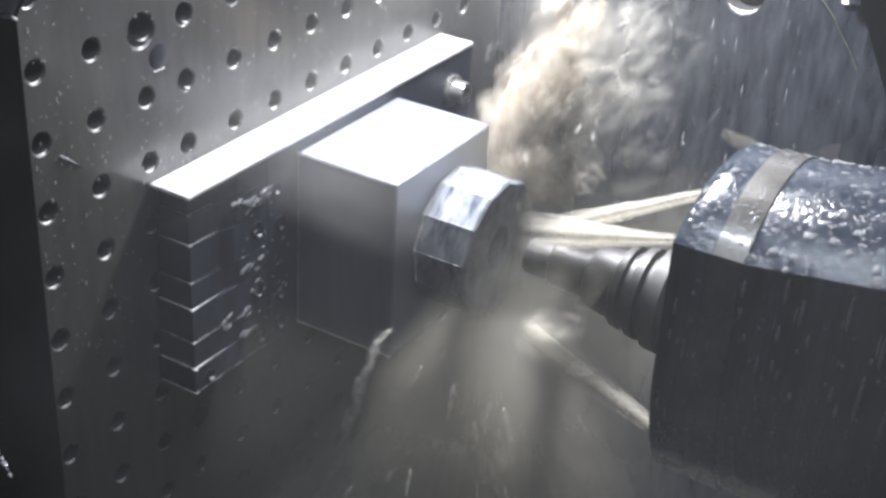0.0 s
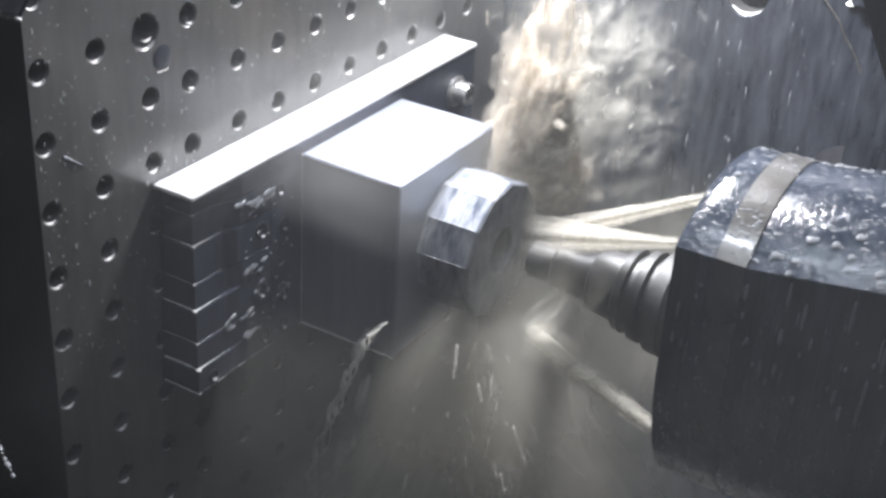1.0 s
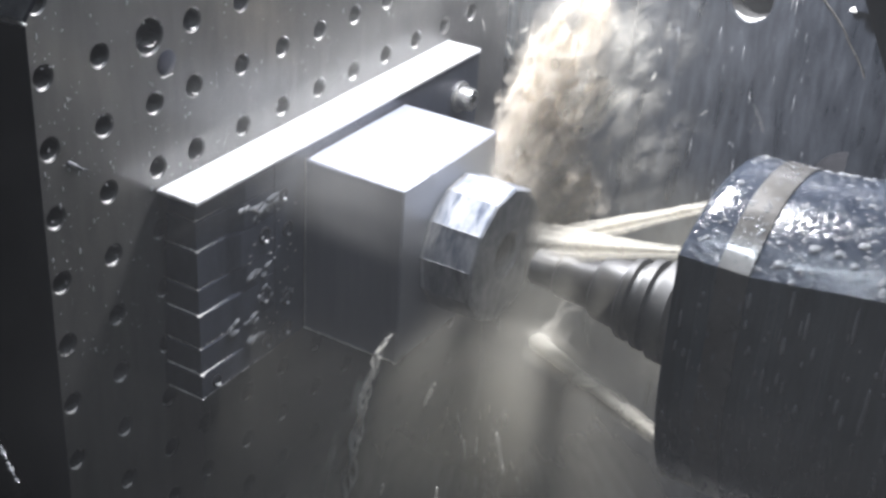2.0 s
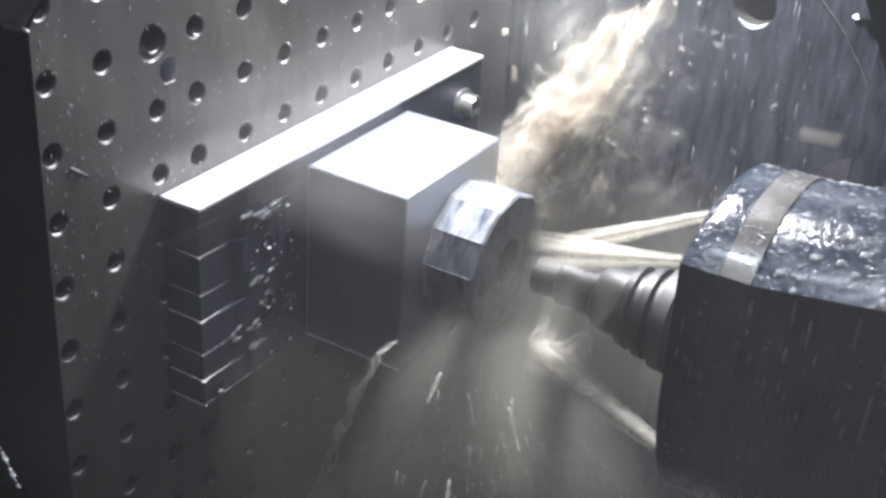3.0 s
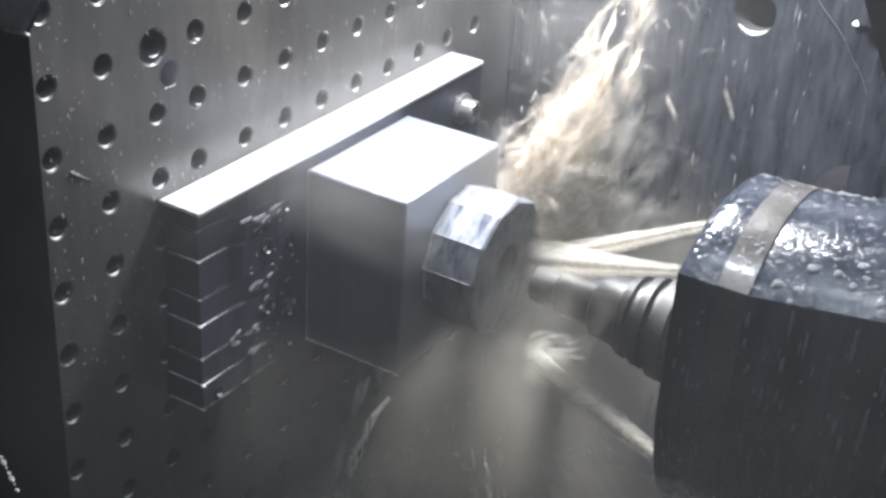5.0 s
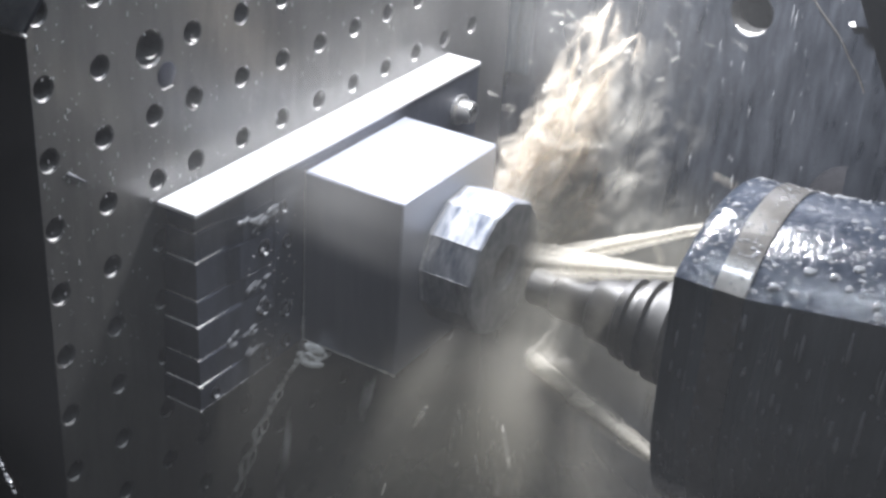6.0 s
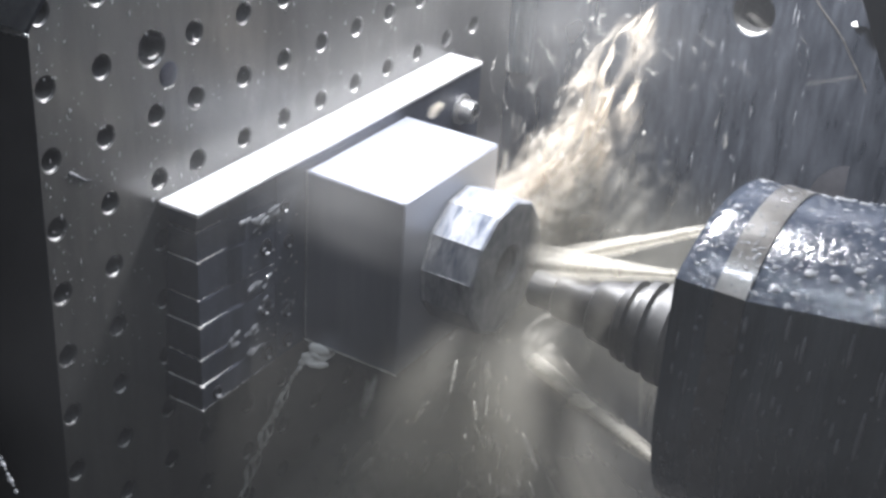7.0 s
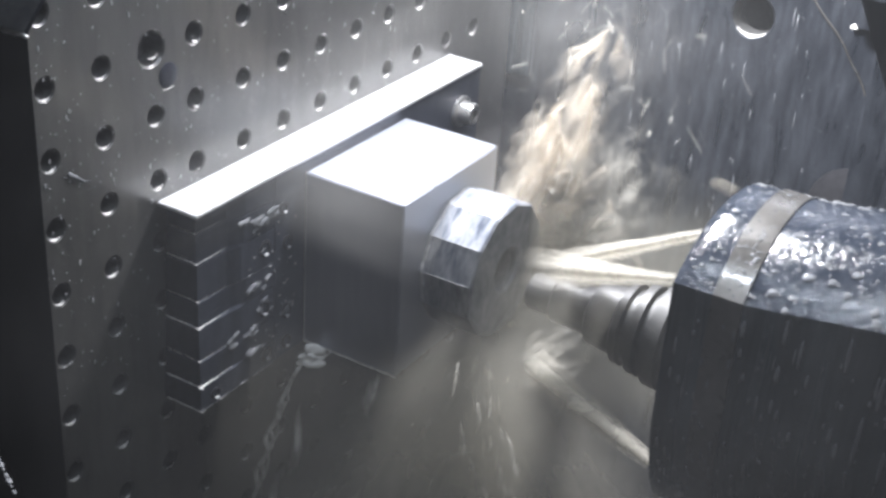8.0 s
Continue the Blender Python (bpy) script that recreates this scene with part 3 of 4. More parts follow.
def spindle_head():
    t = thing("spindle_head", (0, 0, 0), "dark blue-grey wet machine spindle with a steel band", "spindle")
    nose = part("nose", loft([0.358, 0.3585, 0.360, 0.363, 0.367, 0.376, 0.3848]), SPINDLE, t, smooth=True)
    part("band", loft([0.385, 0.395, 0.4058], 0.008), BAND, t, "dull steel clamping band", smooth=True)
    body = part("body", loft([0.406, 0.43, 0.46, 0.49, 0.6, 0.8, 1.1]), SPINDLE, t, smooth=True)
    for ob in (nose, body):
        ob.data.materials.append(ROOF)
        for f in ob.data.polygons:
            f.material_index = int(f.normal.z > 0.45 and abs(f.normal.x) < 0.9)
    holder = part("tool_holder", lathe([(0.268, 0.020), (0.270, 0.024), (0.292, 0.027), (0.294, 0.031), (0.300, 0.0325), (0.302, 0.0285), (0.306, 0.0285),
                                        (0.308, 0.0345), (0.315, 0.0355), (0.317, 0.031), (0.321, 0.031), (0.323, 0.039), (0.334, 0.040), (0.336, 0.036), (0.341, 0.036),
                                        (0.343, 0.046), (0.3579, 0.048)], 48), TOOL, t, "ringed steel tool holder", smooth=True)
    holder.location = (0, TY, TZ)
    cutter = part("cutter", lathe([(0.214, 0.013), (0.216, 0.0145), (0.235, 0.0145), (0.238, 0.018), (0.2682, 0.019)], 32), TOOL, t, smooth=True)
    cutter.location = (0, TY, TZ)
    spots = []
    for k in range(1150):
        x = rnd.uniform(0.361, 0.56)
        s = section(x)
        i = 25 + int(rnd.random() * 20)
        u = rnd.random()
        (ya, za), (yb, zb) = s[i], s[min(i + 1, len(s) - 1)]
        g = 0.008 if 0.385 < x < 0.406 else 0
        y, z = ya + (yb - ya) * u, za + (zb - za) * u
        y, z = CY + (y - CY) * (1 + g), SZ + (z - SZ) * (1 + g)
        nrm = Vector((0, -(zb - za), yb - ya))
        r = rnd.uniform(0.0005, 0.0014) if rnd.random() < 0.93 else rnd.uniform(0.0018, 0.0034)
        if 0.383 < x < 0.385 or 0.406 < x < 0.409:
            continue
        if g and r > 0.0016:
            r *= 0.5
        spots.append(((x, y, z), nrm, r, rnd.choice((1, 1, 1.3, 1.8)), (0.3, nrm.z, -nrm.y)))
    runs = []
    for k in range(240):
        x, z = rnd.uniform(0.362, 0.55), rnd.uniform(-0.17, 0.02)
        w = HW if z > SZ else HW * math.sqrt(max(1 - ((z - SZ) / SD) ** 2, 0))
        runs.append(((x, CY - w - 0.0002, z), (0, -1, 0.0 if z > SZ else -0.4), rnd.uniform(0.0006, 0.0018), rnd.choice((1.5, 2.5, 4, 8)), (0, 0, 1)))
    tagged(beads("water", runs, FILM, t), "pale runs of water down the flank", kind="stuff")
    tagged(beads("water", spots, DROP, t), "clear water beads clinging to the paint", kind="stuff")
    return t


SPIN = spindle_head()


# ================= coolant =================
def set_dens(me, values):
    a = me.attributes.new("dens", "FLOAT", "POINT")
    a.data.foreach_set("value", values)


def tube(name, pts, radii, material, parent, lump=0.0, seed=0, n=20, label="", fade=0.25):
    """A lumpy tapering body along pts, thinner in density towards its far end."""
    bm = bmesh.new()
    rings, dens = [], []
    for k, (p, r) in enumerate(zip(pts, radii)):
        p = Vector(p)
        d = (Vector(pts[min(k + 1, len(pts) - 1)]) - Vector(pts[max(k - 1, 0)])).normalized()
        u = d.orthogonal().normalized() if abs(d.x) > 0.5 else Vector((1, 0, 0)) - d * d.x
        u.normalize()
        v = d.cross(u)
        ring = []
        for i in range(n):
            a = 2 * math.pi * i / n
            q = p + (u * math.cos(a) + v * math.sin(a)) * r
            if lump:
                w = Vector((q.x, q.y, q.z * 0.55))
                e = noise.noise(w * 30 + Vector((seed * 7, 0, 0))) + 0.5 * noise.noise(w * 75 + Vector((0, seed * 5, 0)))
                q = q + (q - p) * e * lump
            ring.append(bm.verts.new(q))
            dens.append(min(1.0, (len(pts) - 1 - k) / (fade * len(pts)) if fade else 1.0))
        rings.append(ring)
    for a, b in zip(rings, rings[1:]):
        for i in range(n):
            bm.faces.new((a[i], a[(i + 1) % n], b[(i + 1) % n], b[i]))
    ob = part(name, bm, material, parent, label, True)
    set_dens(ob.data, dens)
    return ob


def jets():
    made = []
    for a, b, r0, r1 in (((0.357, 0.105, 0.027), (0.205, 0.203, -0.061), 0.0028, 0.0125),
                         ((0.358, 0.146, 0.044), (0.222, 0.206, -0.052), 0.0030, 0.0065),
                         ((0.357, 0.116, -0.128), (0.205, 0.208, -0.148), 0.0045, 0.0130)):
        a, b = Vector(a), Vector(b)
        pts = [a.lerp(b, k / 24) for k in range(25)]
        rr = [r0 + (r1 - r0) * (k / 24) ** 1.3 for k in range(25)]
        j = thing("coolant_jet", (0, 0, 0), "straight beige milky coolant jet from the spindle nose", "coolant jet", "coolant jets")
        tube("stream", pts, [0.62 * q for q in rr], JET, j, 0.05, len(made), 16, fade=0.5 if len(made) < 2 else 0.12)
        tube("spray", pts, [1.0 * q for q in rr], HAZE, j, 0.12, len(made) + 4, 16, fade=0.4)
        tube("mist", pts, [1.45 * q for q in rr], HAZE, j, 0.15, len(made) + 8, 16, fade=0.5)
        made.append(j)
    return made


JETS = jets()
BASE = Vector((0.150, 0.262, -0.060))


def sheet(name, w0, w1, length, bend, material, parent, seed, strength=1.0, nu=28, nv=44, ruffle=1.0, onset=8.0):
    """A ruffled film of coolant, from the origin along z, spreading in x, bent in y."""
    bm = bmesh.new()
    grid, dens = [], []
    for j in range(nv + 1):
        v = j / nv
        row = []
        for i in range(nu + 1):
            u = 2 * i / nu - 1
            p = Vector((u * (w0 + (w1 - w0) * v), bend * v * v, length * v))
            e = noise.noise(p * 24 + Vector((seed * 3.1, 0, 0)))
            p += Vector((0.03 * ruffle * e * v, e * 0.034 * ruffle * (0.3 + v), 0.012 * e))
            row.append(bm.verts.new(p))
            edge = max(0.0, 1 - abs(u) ** 2.2)
            dens.append(strength * edge * min(1, v * onset + 0.06 * onset * (onset > 5)) * min(1.0, (1 - v) * 2.2))
        grid.append(row)
    for j in range(nv):
        for i in range(nu):
            bm.faces.new((grid[j][i], grid[j][i + 1], grid[j + 1][i + 1], grid[j + 1][i]))
    ob = part(name, bm, material, parent, smooth=True)
    set_dens(ob.data, dens)
    return ob


def gout(name, ln, wide, tip, material, parent, seed, grow=1.0, n=44, m=46):
    """A folded tongue of coolant along z, broad at its foot, its head torn into fingers."""
    bm = bmesh.new()
    rings, dens = [], []
    for k in range(m + 1):
        v = k / m
        c = Vector((0.012 * math.sin(5 * v + seed) * v, 0.010 * math.cos(4 * v + 2 * seed) * v, ln * v))
        r = (wide * (1 - v) ** 0.75 + tip * v ** 0.5) * min(1.0, 0.35 + 3 * v) * (1 - v ** 16)
        ring = []
        for i in range(n):
            a = 2 * math.pi * i / n
            w = Vector((1.5 * math.cos(a), 1.5 * math.sin(a), 24 * ln * v)) + Vector((seed * 4.3, 0, 0))
            fold = 0.55 - 1.6 * abs(noise.noise(w)) - 0.6 * abs(noise.noise(w * 2.7))
            rr = r * grow * max(0.25, 1 + 0.75 * fold)
            ring.append(bm.verts.new(c + Vector((rr * math.cos(a), rr * math.sin(a), 0.3 * wide * noise.noise(w * 1.3)))))
            torn = noise.noise(Vector((1.1 * math.cos(a), 1.1 * math.sin(a), 22 * ln * v + seed)))
            dens.append(min(1.0, max(0.0, (0.76 - v + 0.8 * torn) * 2.4)) * min(1.0, 0.3 + 5 * v))
        rings.append(ring)
    for a, b in zip(rings, rings[1:]):
        for i in range(n):
            bm.faces.new((a[i], a[(i + 1) % n], b[(i + 1) % n], b[i]))
    ob = part(name, bm, material, parent, smooth=True)
    set_dens(ob.data, dens)
    return ob


def coolant_plume():
    t = thing("coolant_plume", BASE, "beige milky coolant plume bursting up behind the boss", "coolant spray")
    ropes, veils = [], []
    for s, (ln, wide, tip) in enumerate(((0.27, 0.018, 0.014), (0.21, 0.024, 0.010), (0.15, 0.034, 0.008), (0.11, 0.038, 0.010))):
        core = gout("spout", ln, wide, tip, GOUT, t, s + 3, 0.75)
        ropes.append(core)
        for k, grow in enumerate((0.95, 1.15)):
            gout("film", ln, wide, tip, GOUT_SKIN, core, s + 3.15 + 0.1 * k, grow)
        gout("spray", ln, wide, tip, ROPE_EDGE, core, s + 3.4, 1.4)
    for s, (w0, w1, ln) in enumerate(((0.016, 0.060, 0.24), (0.014, 0.055, 0.20), (0.02, 0.085, 0.18), (0.03, 0.08, 0.16), (0.03, 0.07, 0.26))):
        veils.append(sheet("film", w0, w1, ln, 0.01, LACE, t, s + 1, 0.8))
    return t, ropes, veils


PLUME, ROPES, FILMS = coolant_plume()


def coolant_curtain():
    t = thing("coolant_curtain", (0.195, 0.150, -0.115), "hazy olive-grey curtain of coolant falling from the boss", "coolant spray")
    made = []
    for s, (w0, w1, ln) in enumerate(((0.045, 0.17, 0.42), (0.04, 0.15, 0.42), (0.04, 0.20, 0.42), (0.04, 0.13, 0.42), (0.05, 0.22, 0.40), (0.04, 0.15, 0.42), (0.05, 0.14, 0.45), (0.05, 0.13, 0.45))):
        made.append(sheet("film", w0, w1, ln, 0.04 + 0.03 * (s % 5), FALL, t, s + 11, 1.0, 30, 40, 0.16, 2.5))
    return t, made


CURTAIN, FALLS = coolant_curtain()


def clot_mesh(seed, stretch):
    bm = bmesh.new()
    bmesh.ops.create_icosphere(bm, subdivisions=3, radius=1)
    for v in bm.verts:
        e = noise.noise(v.co * 1.6 + Vector((seed * 9, 0, 0))) * 0.7 + noise.noise(v.co * 4 + Vector((seed, 0, 0))) * 0.3
        v.co *= 1 + e
        v.co.z *= stretch
    return finish("clot", bm, CLOT, True, 180)


def spray(name, parent, n, shape, r0, r1, stretch, seed):
    """A cloud of fine drops and streaks in one body; shape(random) gives a place and a flow direction."""
    q = random.Random(seed)
    spots = []
    for _ in range(n):
        p, d = shape(q)
        d = Vector(d).normalized()
        spots.append((p, d.orthogonal(), r0 + (r1 - r0) * q.random() ** 3, q.uniform(1, stretch), d))
    ob = beads(name, spots, DRIZZLE, parent, 1)
    tagged(ob, kind="stuff")
    return ob


def up_cloud(q):
    v = q.random() ** 0.8
    a = q.gauss(0, 0.30)
    p = Vector((v * 0.24 * a + 0.02 * v + q.gauss(0, 0.006), q.gauss(0, 0.012 + 0.03 * v), 0.25 * v))
    return p, (a, q.gauss(0, 0.3), 1)


def down_cloud(q):
    v = 0.1 + 0.9 * q.random() ** 0.8
    a = q.uniform(-0.66, 0.45)
    p = Vector((v * 0.5 * a + q.gauss(0, 0.012), q.gauss(0, 0.015 + 0.05 * v), -0.5 * v))
    return p, (a, q.gauss(0, 0.1), -1)


STRANDS = []
strand_shapes = []
for k in range(4):
    ln = 0.028 + 0.010 * k
    pts = [(0.003 * math.sin(i * 0.7 + k), 0.002 * math.cos(i + k), -ln * i / 12) for i in range(13)]
    o = tube("strand", pts, [0.0005 + 0.0027 * math.sin(math.pi * i / 12) for i in range(13)], FOAM_GLINT, CURTAIN, 0.5, k, 10)
    strand_shapes.append(o.data)
    STRANDS.append(o)
for k in range(190):
    o = new("strand", strand_shapes[k % 4])
    o.parent = CURTAIN
    STRANDS.append(o)


def streams():
    """Two torn ropes of milky water that run off the lower corners of the block."""
    made = []
    for name, ln, run, r in (("stream", 0.20, -0.062, 0.0030), ("stream", 0.135, -0.075, 0.0032)):
        t = thing("coolant_stream", (0, 0, 0), "thin torn white stream of coolant running off the block", "coolant stream", "streams off the block")
        for k in range(3):
            n = 36
            pts = [(run * (i / n) ** 0.8 + 0.004 * k * i / n + 0.0022 * math.sin(i * 0.9 + 2 * k), 0.002 * math.cos(i * 0.7 + k) - 0.01 * i / n, -ln * (i / n) ** 1.15) for i in range(n + 1)]
            rr = [r * (0.8, 0.5, 0.35)[k] * (0.55 + 0.6 * abs(noise.noise(Vector((i * 0.37, k * 5.1 + ln, 0)))) * 2) * min(1.0, (i + 1) / 9, (n - i + 1) / 9) for i in range(n + 1)]
            tube(name, pts, rr, STREAM, t, 0.25, k + 2, 10, fade=0.1)
        made.append(t)
    head = [((0.012 * math.cos(k * 2.4) * (k / 14), 0.004 * math.sin(k * 1.7), -0.004 + 0.010 * math.sin(k * 2.4) * (k / 14)), (0, -1, 0.3), 0.0018 + 0.0014 * (k % 3), 2.2, (1, 0, 0.6 - 0.4 * (k % 4))) for k in range(14)]
    tagged(beads("froth", head, FOAM_GLINT, made[1]), "white froth gathered at the corner", kind="stuff")
    return made


STREAMS = streams()


def splash_back():
    """Froth where the lower jet meets the boss."""
    made = []
    for s in range(3):
        made.append(gout("splash", 0.030 + 0.010 * s, 0.006, 0.003, SPLASH, PLUME, s + 21, 0.8, 24, 20))
        gout("film", 0.036 + 0.010 * s, 0.009, 0.005, SPLASH, made[-1], s + 21.2, 1.2, 24, 20)
    return made


SPLASHES = splash_back()


def fine_mist():
    t = thing("coolant_mist", (0.30, -0.12, 0.0), "thin grey coolant mist in the chamber, some films put in for lens glare", "mist")
    made = []
    for k, (y, w, h) in enumerate(((-0.06, 0.7, 1.0), (-0.12, 0.7, 1.0))):
        ob = sheet("film", w, w, h, 0.0, FOG, t, k + 40, 0.9, 20, 20, 0.3)
        made.append((ob, y, h))
    return made


MISTS = fine_mist()


def mist_patch(at, half, turn, strength, material, parent):
    """A soft-edged film of fine mist or added lens glare, upright, thinning out towards its rim."""
    bm = bmesh.new()
    n, dens = 24, []
    grid = []
    for j in range(n + 1):
        row = []
        for i in range(n + 1):
            u, v = 2 * i / n - 1, 2 * j / n - 1
            row.append(bm.verts.new((u * half[0], 0.004 * noise.noise(Vector((u * 2, v * 2, at[0] * 50))), v * half[1])))
            dens.append(strength * max(0.0, 1 - u * u) ** 1.5 * max(0.0, 1 - v * v) ** 1.5)
        grid.append(row)
    for j in range(n):
        for i in range(n):
            bm.faces.new((grid[j][i], grid[j][i + 1], grid[j + 1][i + 1], grid[j + 1][i]))
    ob = part("film", bm, material, parent, smooth=True)
    set_dens(ob.data, dens)
    ob.matrix_local = Matrix.Translation(Vector(at) - parent.location) @ pose(0, 0, 0, 0, 0, turn)
    return ob


MIST = MISTS[0][0].parent
# the first four films imitate glare round the white bar and block tops
for at, half, turn, strength in (((0.123, 0.055, 0.020), (0.095, 0.055), 0, 0.26), ((0.140, 0.20, -0.030), (0.100, 0.065), 90, 0.5), ((0.045, 0.11, -0.004), (0.16, 0.030), 90, 0.3),
                                 ((0.015, 0.20, 0.030), (0.26, 0.070), 90, 0.45), ((0.125, 0.10, -0.26), (0.21, 0.15), 25, 0.95), ((0.12, 0.06, -0.23), (0.17, 0.13), 25, 0.2), ((0.23, 0.27, -0.16), (0.20, 0.17), 25, 0.9),
                                 ((0.275, 0.08, -0.11), (0.11, 0.10), 30, 0.12), ((0.205, 0.19, -0.085), (0.085, 0.085), 75, 0.22), ((0.10, 0.46, 0.04), (0.12, 0.10), 30, 0.8), ((0.265, 0.15, -0.085), (0.075, 0.055), 30, 0.5), ((0.31, 0.26, -0.11), (0.10, 0.11), 30, 0.8), ((0.20, 0.40, 0.05), (0.19, 0.16), 30, 0.25)):
    mist_patch(at, half, turn, strength, MIST_AND_GLARE if at[2] > -0.07 else OLIVE_MIST, MIST)

UPS = [spray("spray", PLUME, 60, up_cloud, 0.0005, 0.0017, 3, 30 + k) for k in range(4)]
DOWNS = [spray("spray", CURTAIN, 420, down_cloud, 0.0007, 0.0032, 9, 40 + k) for k in range(4)]

CLOTS = []


def clots():
    shapes = [clot_mesh(s, st) for s, st in enumerate((1, 1.6, 2.4, 1.3, 3.5, 2))]
    for k in range(150):
        ob = new("clot", shapes[k % 6])
        ob.parent = PLUME
        r = rnd.uniform(0.0009, 0.0026)
        ob.scale = (r, r, r)
        CLOTS.append(ob)


clots()


# ================= movement =================
def motions():
    r = random.Random(11)
    slide = [(0, 0), (0.5, 0.95), (1, 1.5), (1.5, 2.65), (3, 5.1), (3.5, 6.0), (4, 6.8), (4.5, 7.4), (6, 10.1), (6.5, 10.8), (7, 11.7), (7.5, 12.3), (8, 13.3)]
    for ob in (SPIN, *JETS):
        walk(ob, [(t, pose(-0.0027 * t / 8, 0, -0.001 * z)) for t, z in slide])
    lean = ((0, 15), (0.5, 17), (1, 13), (1.5, 15), (3, 24), (3.5, 22), (4, 27), (4.5, 24), (6, 25), (6.5, 27), (7, 22), (7.5, 23), (8, 22))
    sink = ((0, 0.0), (1.5, 0.0), (3, 0.010), (4, 0.016), (4.5, 0.03), (6, 0.025), (6.5, 0.04), (7, 0.05), (8, 0.05))

    def between(table, t):
        for (t0, a), (t1, b) in zip(table, table[1:]):
            if t <= t1:
                return a + (b - a) * (t - t0) / (t1 - t0)
        return table[-1][1]
    for s, ob in enumerate(ROPES):
        rows, spin = [], r.uniform(0, 360)
        for k in range(81):
            t = k / 10
            spin += r.uniform(20, 60)
            tilt = between(lean, t) + (0, -2, 5, 12)[s] + r.uniform(-4, 4)
            rows.append((t, pose(-0.018 + 0.004 * s, 0.030, -0.02 - between(sink, t) + r.uniform(-0.018, 0.012), r.uniform(-5, 5), tilt, 0) @ pose(0, 0, 0, 0, 0, spin)))
        walk(ob, rows)
    for s, ob in enumerate(FILMS):
        rows = []
        for k in range(81):
            t = k / 10
            rows.append((t, pose(0, 0, -0.015 - 2.2 * between(sink, t) + r.uniform(-0.012, 0.01), r.uniform(-5, 5), (20, 30, 38, 48, 26)[s] + r.uniform(-6, 6), 20 + r.uniform(-18, 18))))
        walk(ob, rows)
    for s, ob in enumerate(FALLS):
        rows = []
        for k in range(41):
            t = k / 5
            rows.append((t, pose(0, 0, r.uniform(-0.01, 0.01), 180 + r.uniform(-3, 3), r.uniform(-4, 4) + (10, 24, 16, 4, 18, -8, -20, -32)[s], 30 + r.uniform(-10, 10))))
        walk(ob, rows)
    rows = []
    for k in range(81):
        t = k / 10
        gone = 0.32 * min(max((t - 4.5) / 1.2, 0), 1) ** 2
        rows.append((t, pose(0.154 + r.uniform(-0.008, 0.004), 0.084, -0.104 - gone + r.uniform(-0.008, 0.004), r.uniform(-4, 4), r.uniform(-7, 5), r.uniform(-30, 30))))
    walk(STREAMS[0], rows)
    rows = [(0, pose(0.075, 0.300, -0.150, 0, 178, 57)), (4.9, pose(0.075, 0.300, -0.150, 0, 178, 57)), (5.2, pose(0.070, 0.285, -0.172, 0, 110, 57)), (5.5, pose(0.060, 0.19, -0.172, 0, 45, 57))]
    for k in range(58, 81):
        t = k / 10
        rows.append((t, pose(0.052 + r.uniform(-0.002, 0.002), 0.117, -0.166 + r.uniform(-0.003, 0.002), r.uniform(-4, 4), r.uniform(-8, 8), 57 + r.uniform(-14, 10))))
    walk(STREAMS[1], rows)
    for s, ob in enumerate(SPLASHES):
        rows, spin = [], 100 * s
        for k in range(81):
            spin += r.uniform(20, 70)
            rows.append((k / 10, pose(0.062 + r.uniform(-0.004, 0.004), -0.066, -0.088 - 0.001 * k / 8 + r.uniform(-0.006, 0.006), -20, (150, 95, 35)[s] + r.uniform(-20, 20), 0) @ pose(0, 0, 0, 0, 0, spin)))
        walk(ob, rows)
    for s, (ob, y, h) in enumerate(MISTS):
        walk(ob, [(t, pose(0.03 * math.sin(t * 0.7 + s) + 0.33, y + 0.02, -h * 0.42 + 0.015 * math.sin(t + 2 * s), -20 - 10 * s, 0, 30 + 3 * math.sin(0.5 * t + s))) for t in range(9)])
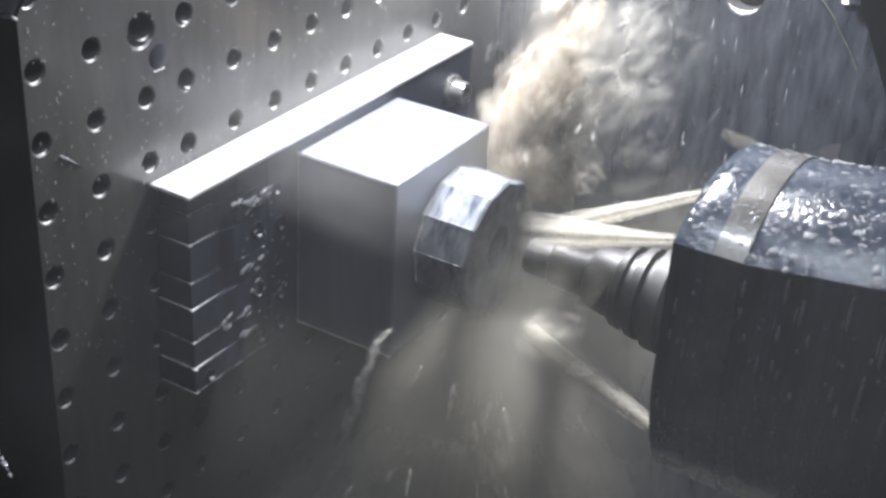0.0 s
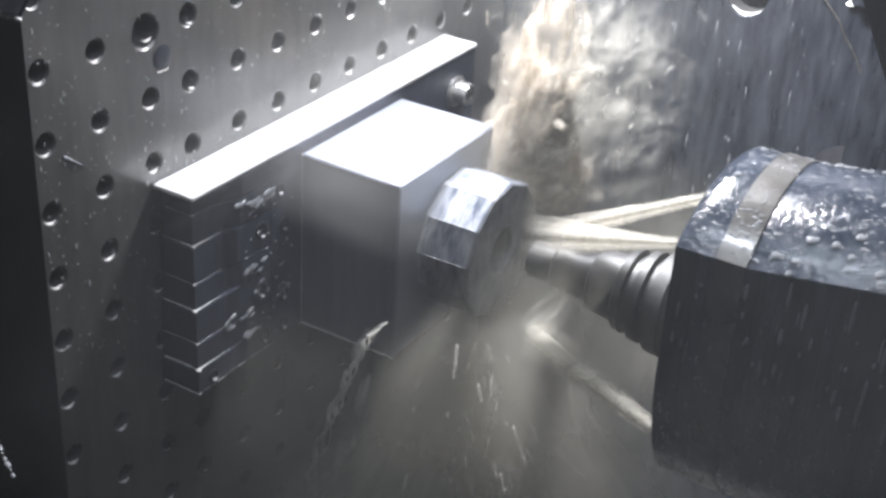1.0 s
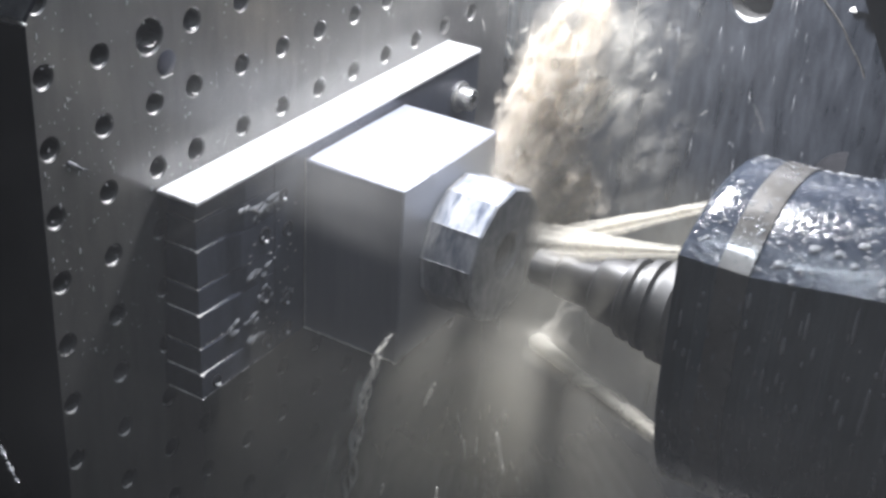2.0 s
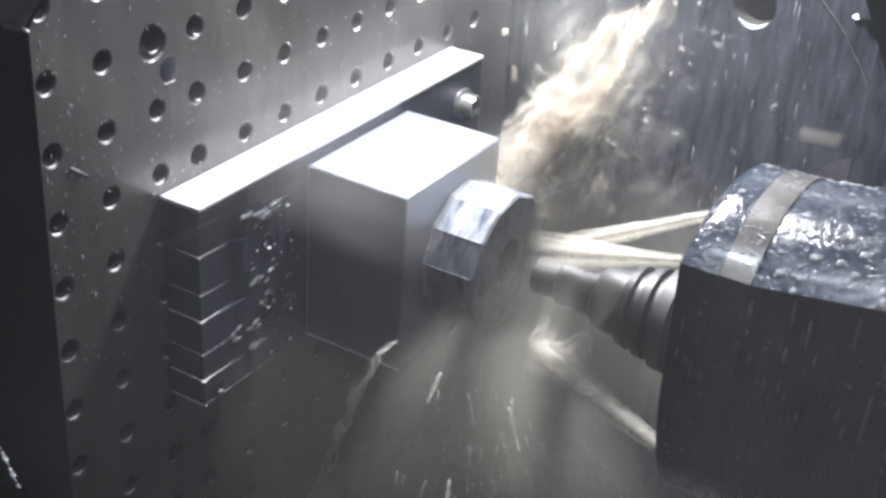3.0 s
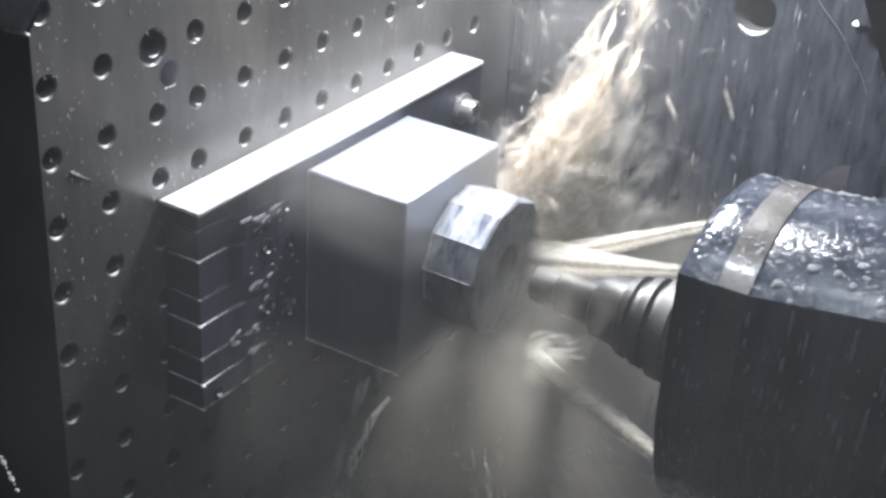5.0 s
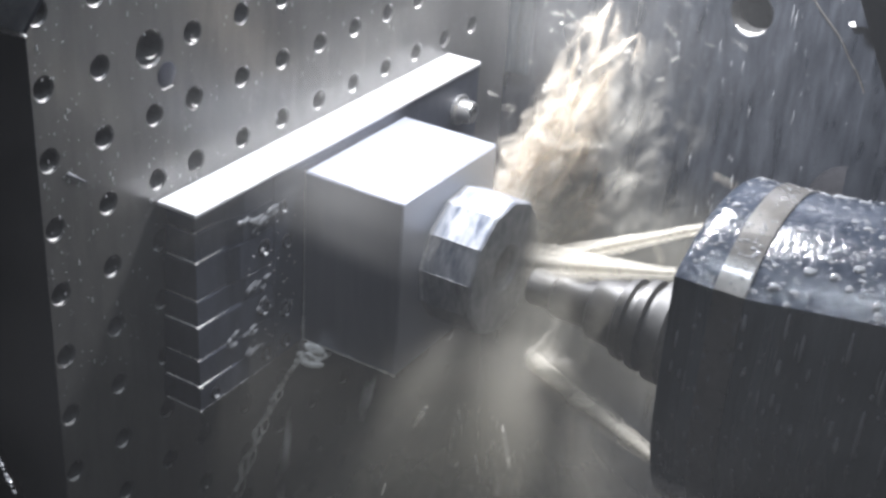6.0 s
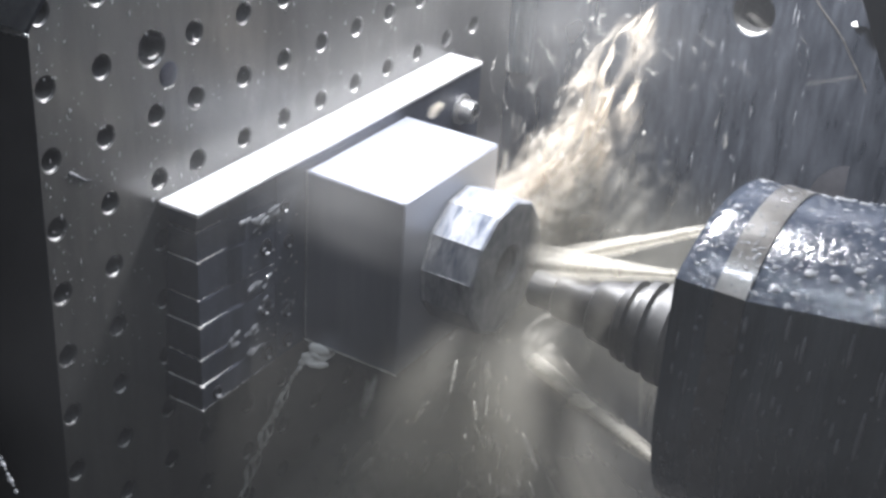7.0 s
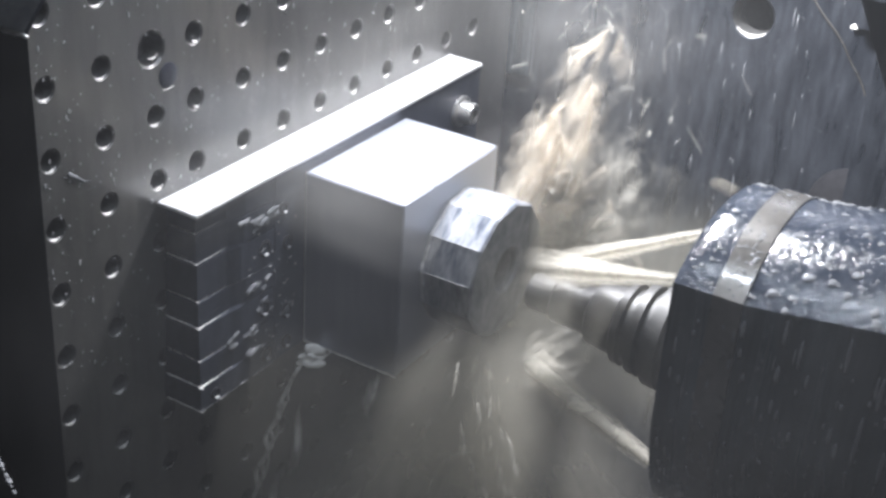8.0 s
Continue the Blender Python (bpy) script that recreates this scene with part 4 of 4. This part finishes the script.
    for s, ob in enumerate(STRANDS):
        t0 = -0.1 + 8.1 * s / len(STRANDS)
        corner = Vector((0.123, 0.134, -0.105)) if t0 < 5.2 or s % 4 == 0 else Vector((0.046, 0.134, -0.105))
        p0 = corner - CURTAIN.location
        v = Vector((r.uniform(-0.35, -0.1), r.uniform(-0.09, -0.04), -0.5))
        lean = math.degrees(math.atan2(-v.x, 0.9))

        def fall(t):
            d = min(max(t - t0, 0), 0.33)
            return pose(*(p0 + v * d + Vector((0, 0, -4.9 * d * d))), 0, lean, 0)
        ts = sorted({round(t * 30) / 30 for t in [0.0, 8.0] + [t0 + 0.0625 * k for k in range(6)] if 0 <= t <= 8})
        walk(ob, [(t, fall(t)) for t in ts])
    for s, ob in enumerate(UPS):
        rows, spin = [], r.uniform(0, 360)
        for k in range(81):
            spin += r.uniform(30, 75)
            rows.append((k / 10, pose(0, 0, -0.03 + r.uniform(-0.03, 0.03), r.uniform(-6, 6), 20 + r.uniform(-10, 10), 0) @ pose(0, 0, 0, 0, 0, spin)))
        walk(ob, rows)
    for s, ob in enumerate(DOWNS):
        rows = []
        for k in range(81):
            rows.append((k / 10, pose(0, 0, r.uniform(-0.03, 0.03), r.uniform(-4, 4), r.uniform(-5, 5), r.uniform(-15, 15))))
        walk(ob, rows)
    for ob in CLOTS:
        t0 = r.uniform(-0.35, 7.9)
        p0 = Vector((0.0, -0.045, -0.022))
        v = Vector((r.gauss(0.45, 0.45), r.gauss(0.15, 0.25), r.uniform(0.9, 2.1)))
        end = t0 + (v.z + math.sqrt(v.z ** 2 + 2 * 9.8 * 0.7)) / 9.8
        a0, a1 = r.uniform(-60, 60), r.uniform(-60, 60)

        def at(t):
            d = min(max(t - t0, 0), end - t0)
            p = p0 + v * d + Vector((0, 0, -4.9 * d * d))
            q = pose(*p, a0 + 40 * d, a1 + 60 * d, 0)
            return q
        ts = [0.0] + [t0 + 0.066 * k for k in range(0, 20)] + [end, 8.0]
        ts = sorted({round(t * 30) / 30 for t in ts if 0 <= t <= 8 and (t <= end + 0.05 or t == 8.0)})
        walk(ob, [(t, at(t)) for t in ts])


motions()
